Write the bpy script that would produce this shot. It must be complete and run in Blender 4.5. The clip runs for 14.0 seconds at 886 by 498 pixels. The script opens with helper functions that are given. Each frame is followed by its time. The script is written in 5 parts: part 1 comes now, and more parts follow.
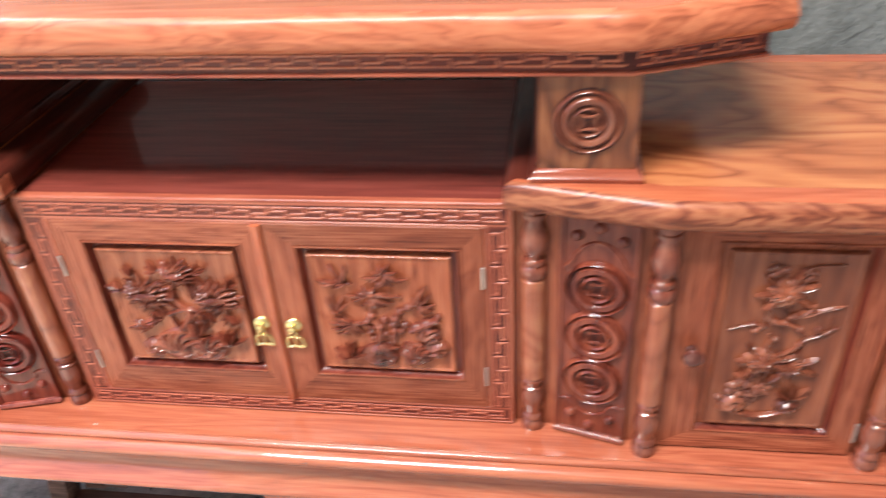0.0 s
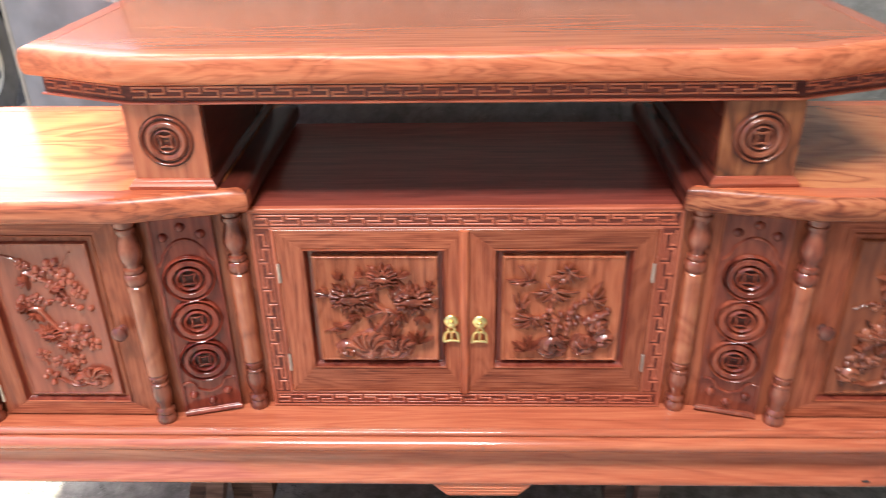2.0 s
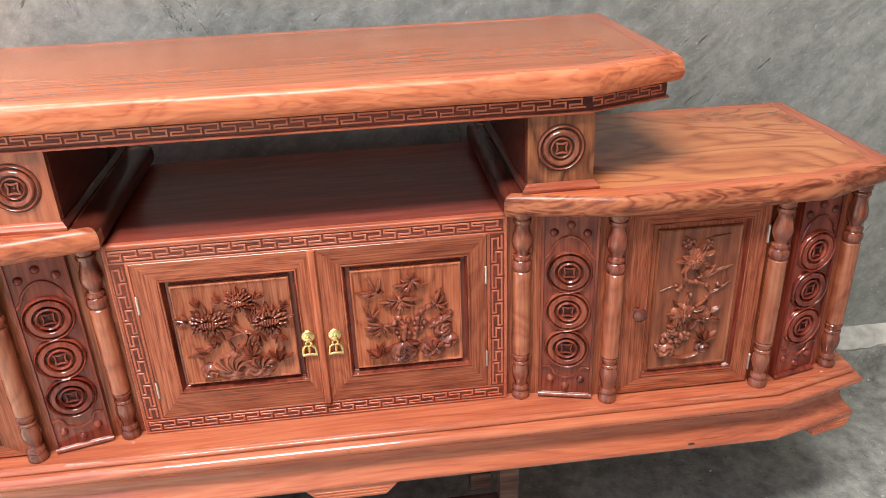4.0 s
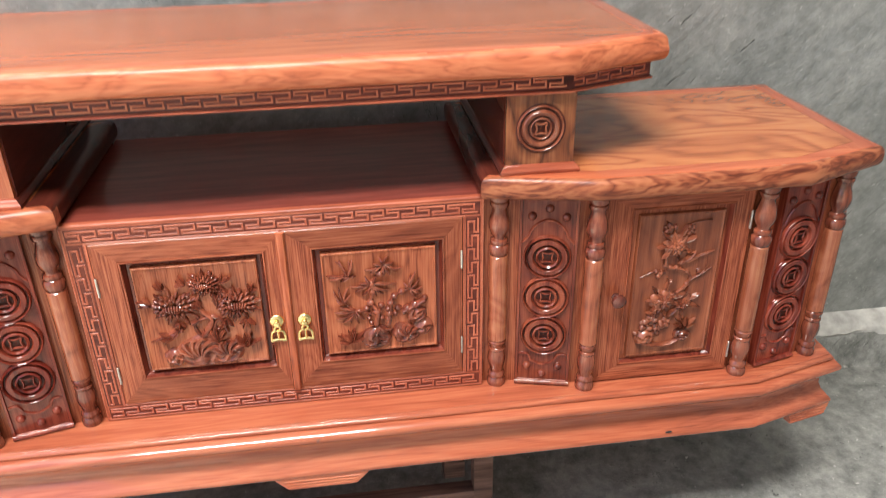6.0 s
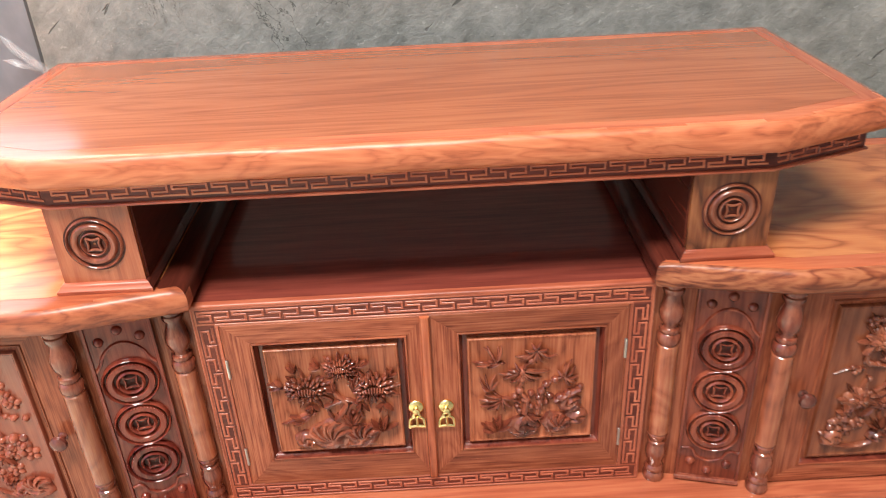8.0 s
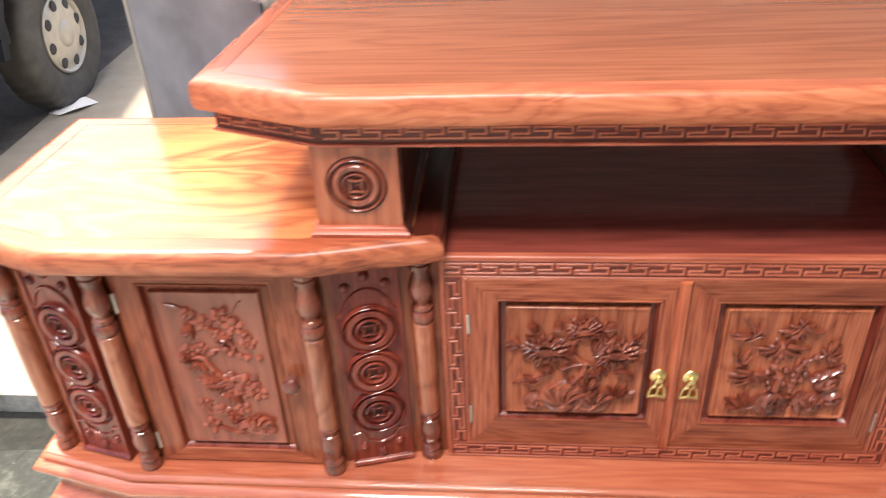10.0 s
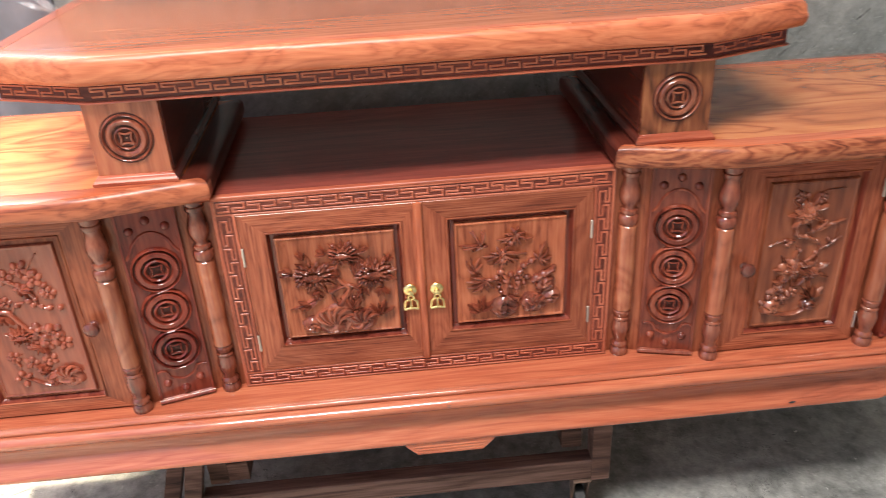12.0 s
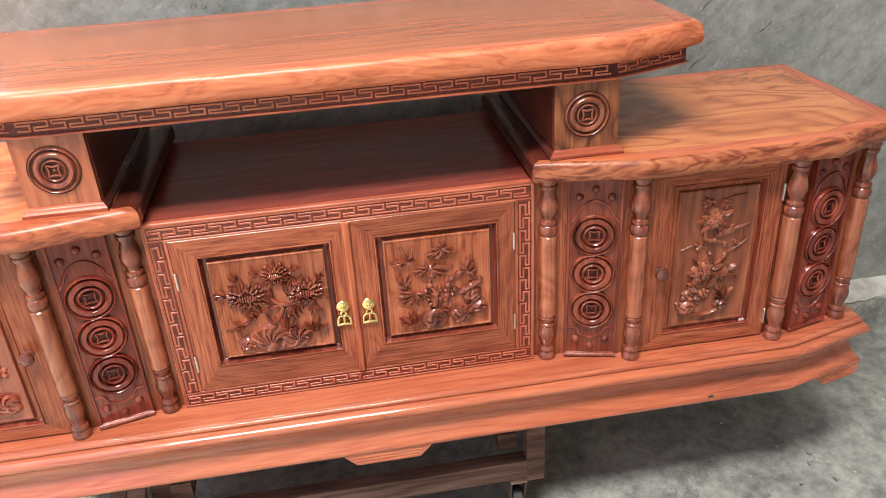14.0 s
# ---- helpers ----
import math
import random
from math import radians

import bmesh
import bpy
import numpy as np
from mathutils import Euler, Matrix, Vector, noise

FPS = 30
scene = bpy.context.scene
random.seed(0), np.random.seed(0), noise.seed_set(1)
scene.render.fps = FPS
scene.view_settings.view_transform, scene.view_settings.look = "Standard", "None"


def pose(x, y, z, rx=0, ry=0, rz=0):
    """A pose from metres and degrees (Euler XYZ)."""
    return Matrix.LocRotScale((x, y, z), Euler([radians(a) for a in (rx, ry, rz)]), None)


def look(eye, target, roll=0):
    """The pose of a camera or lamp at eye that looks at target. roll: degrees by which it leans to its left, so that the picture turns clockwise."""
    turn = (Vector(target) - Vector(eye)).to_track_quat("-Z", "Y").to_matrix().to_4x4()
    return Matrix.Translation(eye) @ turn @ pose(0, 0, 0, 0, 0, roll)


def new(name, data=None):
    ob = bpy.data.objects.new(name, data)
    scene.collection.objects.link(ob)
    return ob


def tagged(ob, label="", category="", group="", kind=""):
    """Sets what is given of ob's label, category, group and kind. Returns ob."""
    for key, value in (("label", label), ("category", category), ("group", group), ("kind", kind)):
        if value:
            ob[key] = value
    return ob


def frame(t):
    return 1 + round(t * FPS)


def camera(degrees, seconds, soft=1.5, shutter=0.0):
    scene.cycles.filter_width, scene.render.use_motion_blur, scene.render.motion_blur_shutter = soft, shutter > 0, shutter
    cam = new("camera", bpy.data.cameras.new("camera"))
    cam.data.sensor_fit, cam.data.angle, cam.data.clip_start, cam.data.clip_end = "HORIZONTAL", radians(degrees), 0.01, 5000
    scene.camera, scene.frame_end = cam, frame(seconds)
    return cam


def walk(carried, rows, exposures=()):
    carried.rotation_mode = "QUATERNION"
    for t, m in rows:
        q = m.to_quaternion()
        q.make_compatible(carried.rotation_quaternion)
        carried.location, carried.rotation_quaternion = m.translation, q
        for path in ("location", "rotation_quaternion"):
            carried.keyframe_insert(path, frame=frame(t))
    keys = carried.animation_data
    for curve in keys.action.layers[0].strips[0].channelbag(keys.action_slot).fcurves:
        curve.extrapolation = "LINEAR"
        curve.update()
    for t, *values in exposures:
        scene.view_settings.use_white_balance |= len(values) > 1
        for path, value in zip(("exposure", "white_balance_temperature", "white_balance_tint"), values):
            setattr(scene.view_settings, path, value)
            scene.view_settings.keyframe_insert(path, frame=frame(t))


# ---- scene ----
cam = camera(58.4, 14.0, soft=0.8, shutter=0.4)
METRES, EYE, TILT, LEAN, TURN = 2.9, 1.5, 0.0, 0.0, 9.5
ROWS = [
    (0.0, 0.0, 0.0, 0.0, -2.2, -34.09, 3.25),
    (0.5, -0.1127, -0.0051, -0.0278, -1.48, -32.22, 3.01),
    (1.0, -0.1794, -0.0248, -0.0254, -1.3, -30.1, 2.36),
    (1.5, -0.1901, -0.0519, -0.0056, -2.0, -27.63, 1.07),
    (2.0, -0.1752, -0.0795, 0.0059, -8.09, -28.21, 0.88),
    (2.5, -0.1595, -0.1247, 0.0155, -13.42, -27.1, 1.69),
    (3.0, -0.1423, -0.1458, 0.0179, -15.43, -25.93, 3.31),
    (3.2, -0.1454, -0.1429, 0.0171, -15.69, -26.02, 3.11),
    (5.3, -0.1412, -0.1324, 0.0221, -17.22, -26.46, 1.43),
    (5.5, -0.1391, -0.1324, 0.02, -17.63, -26.28, 1.57),
    (6.0, -0.1364, -0.1185, 0.012, -17.55, -27.8, 0.82),
    (6.5, -0.1391, -0.0661, -0.0061, -16.07, -32.5, -0.56),
    (7.0, -0.1652, -0.0677, 0.0343, -14.87, -29.02, -0.11),
    (7.2, -0.1632, -0.0691, 0.0381, -14.27, -28.15, 0.52),
    (9.3, -0.1533, 0.0675, 0.0507, -6.45, -32.05, 2.74),
    (9.5, -0.1788, 0.0623, 0.0493, -5.4, -32.49, 1.9),
    (9.7, -0.2082, 0.0508, 0.0462, -3.15, -33.08, 1.32),
    (10.0, -0.2593, 0.0181, 0.0344, -5.18, -32.52, 2.4),
    (10.5, -0.3156, -0.0274, 0.0307, -7.18, -29.68, -0.12),
    (11.0, -0.306, -0.0581, 0.0271, -7.27, -27.98, -0.13),
    (11.5, -0.2391, -0.0853, 0.0202, -10.73, -28.63, 2.1),
    (12.0, -0.1993, -0.1165, 0.0088, -14.76, -28.69, 2.61),
    (12.5, -0.1886, -0.1355, 0.0172, -16.42, -27.15, 2.43),
    (13.0, -0.1922, -0.1412, 0.0258, -17.13, -26.73, 2.35),
    (13.5, -0.1875, -0.1386, 0.0245, -18.24, -27.65, 2.62),
    (14.0, -0.186, -0.1381, 0.0246, -18.82, -28.42, 2.93),
]
LIGHT = [(0.0, 1.40, 6100, 11), (0.5, 1.53, 5900, 10), (1.0, 1.48, 5800, 11), (1.5, 1.25, 6150, 12), (2.0, 1.21, 6200, 12), (3.0, 1.21, 6450, 11), (5.5, 1.26, 6450, 11), (6.0, 1.28, 6450, 11), (6.5, 1.54, 6300, 11),
         (7.0, 1.30, 6600, 11), (9.5, 1.08, 6650, 10), (10.0, 1.03, 6400, 13), (11.0, 0.88, 6300, 14), (12.0, 1.09, 6450, 13), (14.0, 1.23, 6500, 11)]
walk(cam, [(t, pose(0.465, -1.03, EYE, TILT, LEAN, TURN) @ pose(METRES * x, METRES * y, METRES * z, 90 + pitch, roll, yaw)) for t, x, y, z, yaw, pitch, roll in ROWS], LIGHT)


# ---- world ----
TO_SUN = Vector((-0.30, 0.38, 0.87)).normalized()
world = bpy.data.worlds.new("world")
scene.world = world
world.use_nodes = True
wn, wl = world.node_tree.nodes, world.node_tree.links
sky = wn.new("ShaderNodeTexSky")
sky.sky_type, sky.sun_disc = "NISHITA", False
sky.sun_elevation = math.asin(TO_SUN.z)
sky.sun_rotation = math.atan2(TO_SUN.x, TO_SUN.y)
sky.dust_density, sky.air_density, sky.ozone_density = 5.0, 0.8, 0.5
wn["Background"].inputs["Strength"].default_value = 0.22
wl.new(sky.outputs[0], wn["Background"].inputs[0])
sun_data = bpy.data.lights.new("sun", "SUN")
sun_data.energy, sun_data.angle, sun_data.color = 6.2, radians(4.0), (1.0, 0.87, 0.62)
sun = new("sun", sun_data)
sun.matrix_world = look(TO_SUN * 20, (0, 0, 0))
# unseen area lamp, added overhead to supply the top light
day = bpy.data.lights.new("added_top_light", "AREA")
day.shape, day.size, day.size_y, day.energy, day.color = "RECTANGLE", 2.6, 1.2, 275.0, (1.0, 0.965, 0.90)
new("added_top_light", day).matrix_world = Matrix.Translation((-0.95, -2.3, 6.02))


# ---- materials ----
def nodes_of(name):
    m = bpy.data.materials.new(name)
    m.use_nodes = True
    return m, m.node_tree.nodes, m.node_tree.links, m.node_tree.nodes["Principled BSDF"]


def ramp(n, stops):
    r = n.new("ShaderNodeValToRGB")
    e = r.color_ramp.elements
    while len(e) < len(stops):
        e.new(0.5)
    for el, (p, c) in zip(e, stops):
        el.position, el.color = p, (*c, 1)
    return r


def wood(name, axis, dark, mid, light, rough=0.22, figure=1.0, coat=0.5, bump=0.07, ring=0.14, spec=0.3, gloss=0.10, grain=0.36, across=7.0, spread=0.19, streak=0.48, cloud=0.42, lines=170):
    """Lacquered wood with its grain along one axis."""
    m, n, l, b = nodes_of(name)
    dark, mid, light = [(c[0], c[1] * 1.02, c[2] * 1.13) for c in (dark, mid, light)]
    tc = n.new("ShaderNodeTexCoord")
    info = n.new("ShaderNodeObjectInfo")
    off = n.new("ShaderNodeVectorMath")
    off.operation = "SCALE"
    off.inputs[0].default_value = (7.3, 5.1, 9.7)
    l.new(info.outputs["Random"], off.inputs["Scale"])
    add = n.new("ShaderNodeVectorMath")
    l.new(tc.outputs["Object"], add.inputs[0])
    l.new(off.outputs[0], add.inputs[1])

    def mapped(along, across):
        mp = n.new("ShaderNodeMapping")
        mp.inputs["Scale"].default_value = [along if k == axis else across for k in range(3)]
        l.new(add.outputs[0], mp.inputs[0])
        return mp

    def noise_tex(along, across, detail, warp=0.0):
        t = n.new("ShaderNodeTexNoise")
        t.inputs["Scale"].default_value, t.inputs["Detail"].default_value, t.inputs["Distortion"].default_value = 1.0, detail, warp
        l.new(mapped(along, across).outputs[0], t.inputs["Vector"])
        return t

    def calc(op, *v):
        q = n.new("ShaderNodeMath")
        q.operation = op
        for k, a in enumerate(v):
            if isinstance(a, (int, float)):
                q.inputs[k].default_value = a
            else:
                l.new(a, q.inputs[k])
        return q.outputs[0]

    big = noise_tex(1.5 * figure, across, 3, 0.7)
    rings = calc("POWER", calc("PINGPONG", calc("MULTIPLY", big.outputs["Fac"], 15.0), 1.0), 1.3)
    band = noise_tex(3.5, 55, 3, 0.3)
    fine = noise_tex(9, lines, 3)
    pores = noise_tex(28, 620, 2)
    patch = noise_tex(1.2, 5.0, 3)
    tone = calc("ADD", calc("MULTIPLY", patch.outputs["Fac"], cloud), calc("ADD", calc("MULTIPLY", rings, -ring), calc("ADD", calc("MULTIPLY", fine.outputs["Fac"], grain), calc("ADD", calc("MULTIPLY", band.outputs["Fac"], streak), calc("MULTIPLY", pores.outputs["Fac"], 0.16)))))
    mixv = calc("SUBTRACT", tone, 0.12 + (grain - 0.36) * 0.5 + (streak - 0.48) * 0.5 + (cloud - 0.42) * 0.5 - (ring - 0.14) * 0.45)
    r = ramp(n, [(0.50 - spread, dark), (0.50, mid), (0.51 + spread, light)])
    l.new(mixv, r.inputs[0])
    vary = n.new("ShaderNodeHueSaturation")
    vr = n.new("ShaderNodeMapRange")
    vr.inputs["To Min"].default_value, vr.inputs["To Max"].default_value = 0.82, 1.14
    l.new(info.outputs["Random"], vr.inputs[0])
    l.new(vr.outputs[0], vary.inputs["Value"])
    l.new(r.outputs[0], vary.inputs["Color"])
    l.new(vary.outputs[0], b.inputs["Base Color"])
    rr = n.new("ShaderNodeMapRange")
    rr.inputs["To Min"].default_value, rr.inputs["To Max"].default_value = rough - 0.05, rough + 0.08
    l.new(patch.outputs["Fac"], rr.inputs[0])
    l.new(rr.outputs[0], b.inputs["Roughness"])
    b.inputs["Specular IOR Level"].default_value = spec
    b.inputs["Coat Weight"].default_value, b.inputs["Coat Roughness"].default_value = coat, gloss
    bp = n.new("ShaderNodeBump")
    bp.inputs["Strength"].default_value, bp.inputs["Distance"].default_value = bump, 0.0008
    l.new(fine.outputs["Fac"], bp.inputs["Height"])
    l.new(bp.outputs[0], b.inputs["Normal"])
    return m


def plain(name, color, rough=0.5, metal=0.0, scale=30.0, spread=0.25, bump=0.2, dist=0.002):
    """A surface with stains at two scales."""
    m, n, l, b = nodes_of(name)
    tc = n.new("ShaderNodeTexCoord")
    a, c = n.new("ShaderNodeTexNoise"), n.new("ShaderNodeTexNoise")
    a.inputs["Scale"].default_value, a.inputs["Detail"].default_value = scale, 6
    c.inputs["Scale"].default_value, c.inputs["Detail"].default_value = scale / 9, 4
    for t in (a, c):
        l.new(tc.outputs["Object"], t.inputs["Vector"])
    mx = n.new("ShaderNodeMath")
    mx.operation = "ADD"
    l.new(a.outputs["Fac"], mx.inputs[0])
    l.new(c.outputs["Fac"], mx.inputs[1])
    r = ramp(n, [(0.36, [v * (1 - spread) for v in color]), (0.64, [min(1, v * (1 + spread)) for v in color])])
    hf = n.new("ShaderNodeMath")
    hf.operation = "MULTIPLY"
    hf.inputs[1].default_value = 0.5
    l.new(mx.outputs[0], hf.inputs[0])
    l.new(hf.outputs[0], r.inputs[0])
    l.new(r.outputs[0], b.inputs["Base Color"])
    b.inputs["Roughness"].default_value, b.inputs["Metallic"].default_value = rough, metal
    bp = n.new("ShaderNodeBump")
    bp.inputs["Strength"].default_value, bp.inputs["Distance"].default_value = bump, dist
    l.new(a.outputs["Fac"], bp.inputs["Height"])
    l.new(bp.outputs[0], b.inputs["Normal"])
    return m


def rough_cement(name, dark, mid, mid_at, light, rough, scale, crisp=0.0):
    """Trowelled cement: cloudy patches, drawn-out trowel marks, pits and hair cracks."""
    m, n, l, b = nodes_of(name)
    tc = n.new("ShaderNodeTexCoord")

    def tex(sx, sy, sz, detail, turn=0.0, rough_=0.6, warp=0.0):
        mp = n.new("ShaderNodeMapping")
        mp.vector_type = "TEXTURE"
        mp.inputs["Scale"].default_value, mp.inputs["Rotation"].default_value = (1 / sx, 1 / sy, 1 / sz), (0, turn, 0)
        l.new(tc.outputs["Object"], mp.inputs[0])
        t = n.new("ShaderNodeTexNoise")
        t.inputs["Scale"].default_value, t.inputs["Detail"].default_value, t.inputs["Roughness"].default_value = 1.0, detail, rough_
        t.inputs["Distortion"].default_value = warp
        l.new(mp.outputs[0], t.inputs["Vector"])
        return t.outputs["Fac"]

    def calc(op, a, b_, c=None):
        q = n.new("ShaderNodeMath")
        q.operation = op
        for k, v in enumerate((a, b_, c)):
            if v is None:
                continue
            if isinstance(v, (int, float)):
                q.inputs[k].default_value = v
            else:
                l.new(v, q.inputs[k])
        return q.outputs[0]

    cloud = tex(scale, scale, scale, 5, 0.3, 0.62, 0.6)
    trowel = tex(scale * 2.0, scale * 4, scale * 6.5, 5, -0.72, 0.65, 0.4)
    grit = tex(110, 110, 110, 3)
    pits = tex(32, 32, 32, 6, 0.0, 0.72)
    tone = calc("ADD", calc("MULTIPLY", cloud, 0.28), calc("ADD", calc("MULTIPLY", trowel, 0.34), calc("MULTIPLY", pits, 0.38)))
    r = ramp(n, [(0.34 + crisp, dark), (mid_at + 0.08, mid), (0.64 - crisp, light)])
    l.new(tone, r.inputs[0])
    crack = calc("ABSOLUTE", calc("SUBTRACT", tex(2.4, 2.4, 3.4, 6, 0.9, 0.7, 1.2), 0.5), None)
    line = n.new("ShaderNodeMapRange")
    line.inputs["From Min"].default_value, line.inputs["From Max"].default_value = 0.0, 0.005
    l.new(crack, line.inputs[0])
    gate_ = n.new("ShaderNodeMapRange")
    gate_.inputs["From Min"].default_value, gate_.inputs["From Max"].default_value = 0.56, 0.62
    l.new(tex(1.7, 1.7, 1.7, 2, 0.0), gate_.inputs[0])
    keep = calc("MAXIMUM", line.outputs[0], calc("SUBTRACT", 1.0, gate_.outputs[0]))
    mix = n.new("ShaderNodeMixRGB")
    mix.inputs[1].default_value = (dark[0] * 0.6, dark[1] * 0.6, dark[2] * 0.6, 1)
    l.new(keep, mix.inputs[0])
    speck = n.new("ShaderNodeMapRange")
    speck.inputs["From Min"].default_value, speck.inputs["From Max"].default_value, speck.inputs["To Max"].default_value = 0.66, 0.74, 0.35
    l.new(tex(75, 75, 75, 2), speck.inputs[0])
    dots = n.new("ShaderNodeMixRGB")
    dots.inputs[2].default_value = (min(1, light[0] * 1.5), min(1, light[1] * 1.5), min(1, light[2] * 1.5), 1)
    l.new(speck.outputs[0], dots.inputs[0])
    l.new(r.outputs[0], dots.inputs[1])
    chip = n.new("ShaderNodeMapRange")
    chip.inputs["From Min"].default_value, chip.inputs["From Max"].default_value = 0.665, 0.70
    l.new(tex(9, 30, 46, 3, -0.78, 0.55, 0.5), chip.inputs[0])
    here = n.new("ShaderNodeMapRange")
    here.inputs["From Min"].default_value, here.inputs["From Max"].default_value, here.inputs["To Max"].default_value = 0.50, 0.58, 0.75
    l.new(tex(3, 3, 3, 2), here.inputs[0])
    dent = calc("MULTIPLY", chip.outputs[0], here.outputs[0])
    hollow = n.new("ShaderNodeMixRGB")
    hollow.inputs[2].default_value = (dark[0] * 0.45, dark[1] * 0.45, dark[2] * 0.45, 1)
    l.new(dent, hollow.inputs[0])
    l.new(dots.outputs[0], hollow.inputs[1])
    l.new(hollow.outputs[0], mix.inputs[2])
    l.new(mix.outputs[0], b.inputs["Base Color"])
    b.inputs["Roughness"].default_value = rough
    height = calc("ADD", calc("MULTIPLY", trowel, 0.6), calc("ADD", calc("MULTIPLY", pits, 0.7), calc("ADD", calc("MULTIPLY", grit, 0.12), calc("ADD", calc("MULTIPLY", keep, 0.15), calc("MULTIPLY", dent, -0.5)))))
    bp = n.new("ShaderNodeBump")
    bp.inputs["Strength"].default_value, bp.inputs["Distance"].default_value = 1.0, 0.006
    l.new(height, bp.inputs["Height"])
    l.new(bp.outputs[0], b.inputs["Normal"])
    return m


RED = ((0.20, 0.040, 0.016), (0.40, 0.098, 0.039), (0.53, 0.163, 0.066))
BROWN = ((0.095, 0.020, 0.010), (0.265, 0.066, 0.029), (0.43, 0.134, 0.059))
STAIN = ((0.055, 0.007, 0.005), (0.15, 0.022, 0.012), (0.27, 0.052, 0.026))
SHAFT = ((0.10, 0.022, 0.010), (0.31, 0.082, 0.034), (0.48, 0.18, 0.08))
wood_x = wood("rosewood_lengthwise", 0, *RED, gloss=0.18, spread=0.29, grain=0.3, coat=0.5)
base_x = wood("base_wood", 0, (0.26, 0.057, 0.026), (0.49, 0.125, 0.055), (0.64, 0.206, 0.092), gloss=0.05, coat=1.0, spread=0.33, grain=0.5, figure=1.0, across=14.0, ring=0.20, bump=0.03, streak=0.36, lines=230)
wood_z = wood("rosewood_upright", 2, *RED)
frame_x = wood("door_wood_lengthwise", 0, *BROWN, coat=0.3, spec=0.15, gloss=0.18, figure=2.2, across=16.0, ring=0.14, grain=0.85, spread=0.28, streak=0.20, cloud=0.22, lines=330)
frame_z = wood("door_wood_upright", 2, *BROWN, coat=0.3, spec=0.15, gloss=0.18, figure=2.2, across=16.0, ring=0.14, grain=0.85, spread=0.28, streak=0.20, cloud=0.22, lines=330)
panel_z = wood("panel_wood", 2, (0.17, 0.038, 0.016), (0.36, 0.096, 0.040), (0.48, 0.155, 0.068), spread=0.25, figure=2.0, across=14.0, coat=0.3, spec=0.2, ring=0.26, grain=0.7, streak=0.22, cloud=0.25, lines=260)
field_x = wood("field_wood", 0, (0.21, 0.050, 0.019), (0.375, 0.106, 0.040), (0.49, 0.170, 0.066), figure=0.55, across=11.0, ring=0.24, gloss=0.19, spread=0.40, grain=0.30, coat=0.45, streak=0.30, cloud=0.3, lines=230)
field_swirl = wood("swirled_field_wood", 0, (0.24, 0.060, 0.022), (0.53, 0.165, 0.056), (0.70, 0.270, 0.095), figure=1.6, across=5.0, ring=0.36, gloss=0.13, spread=0.34, grain=0.24, coat=0.45, streak=0.25)
carve_wood = wood("carved_wood", 2, (0.055, 0.011, 0.006), (0.17, 0.037, 0.018), (0.32, 0.088, 0.042), rough=0.26, gloss=0.12, coat=0.75, spec=0.25)
board_red = wood("red_board_wood", 2, (0.05, 0.009, 0.005), (0.15, 0.028, 0.014), (0.27, 0.064, 0.029), rough=0.22, gloss=0.06, coat=0.7, spec=0.15)
carve_x = wood("carved_wood_lengthwise", 0, (0.11, 0.021, 0.010), (0.25, 0.053, 0.025), (0.36, 0.095, 0.045), rough=0.2)
stain_z = wood("stained_wood", 2, *STAIN, rough=0.22, gloss=0.06, coat=0.7, spec=0.15)
# frieze ground: dark stain that also paints the shade between strokes
frieze_ground = wood("frieze_shade_wood", 0, (0.05, 0.007, 0.005), (0.11, 0.017, 0.010), (0.18, 0.034, 0.018), rough=0.4, coat=0.1)
# stroke wood lightened to offset the shade under the upper top
frieze_x = wood("frieze_stroke_wood", 0, (0.30, 0.066, 0.031), (0.54, 0.142, 0.065), (0.63, 0.20, 0.094), gloss=0.14, coat=0.5)
key_x = wood("key_wood_lengthwise", 0, (0.20, 0.042, 0.020), (0.42, 0.100, 0.047), (0.53, 0.155, 0.075), gloss=0.3, coat=0.2, rough=0.32)
key_z = wood("key_wood_upright", 2, (0.20, 0.042, 0.020), (0.42, 0.100, 0.047), (0.53, 0.155, 0.075), gloss=0.3, coat=0.2, rough=0.32)
# key ground: stain darkened further to paint shade in the shallow recesses
ground_x = wood("key_shade_wood", 0, (0.06, 0.011, 0.007), (0.13, 0.026, 0.014), (0.20, 0.045, 0.024), rough=0.45, coat=0.1)
shaft_z = wood("column_wood", 2, *SHAFT, rough=0.2, figure=3.0, across=8.0, ring=0.13, gloss=0.05, coat=0.9, spread=0.24, streak=0.36)
turned_z = wood("turned_end_wood", 2, (0.05, 0.010, 0.006), (0.155, 0.033, 0.016), (0.29, 0.080, 0.038), rough=0.15, gloss=0.04, coat=1.0, streak=0.3)
edge_x = wood("edge_wood", 0, (0.17, 0.036, 0.016), (0.42, 0.112, 0.045), (0.56, 0.19, 0.08), gloss=0.30, figure=3.4, across=18.0, ring=0.20, spread=0.25, rough=0.38, coat=0.3)
edge_dark = wood("figured_edge_wood", 0, (0.08, 0.017, 0.008), (0.22, 0.055, 0.023), (0.37, 0.125, 0.052), gloss=0.26, figure=3.6, across=20.0, ring=0.32, spread=0.21, rough=0.35, coat=0.3)
# shelf wood with the open bay's shade mixed into its colour
shelf_x = wood("shelf_shade_wood", 0, (0.11, 0.022, 0.014), (0.18, 0.037, 0.023), (0.24, 0.054, 0.034), rough=0.3, coat=0.25, spec=0.06, gloss=0.06, bump=0.02, ring=0.08)
# wood darkened to carry the shade inside the open bay
bay_shade = wood("bay_shade_wood", 1, (0.030, 0.006, 0.004), (0.070, 0.014, 0.008), (0.11, 0.024, 0.013), rough=0.26, coat=0.10, spec=0.08, gloss=0.18, bump=0.03, ring=0.12)
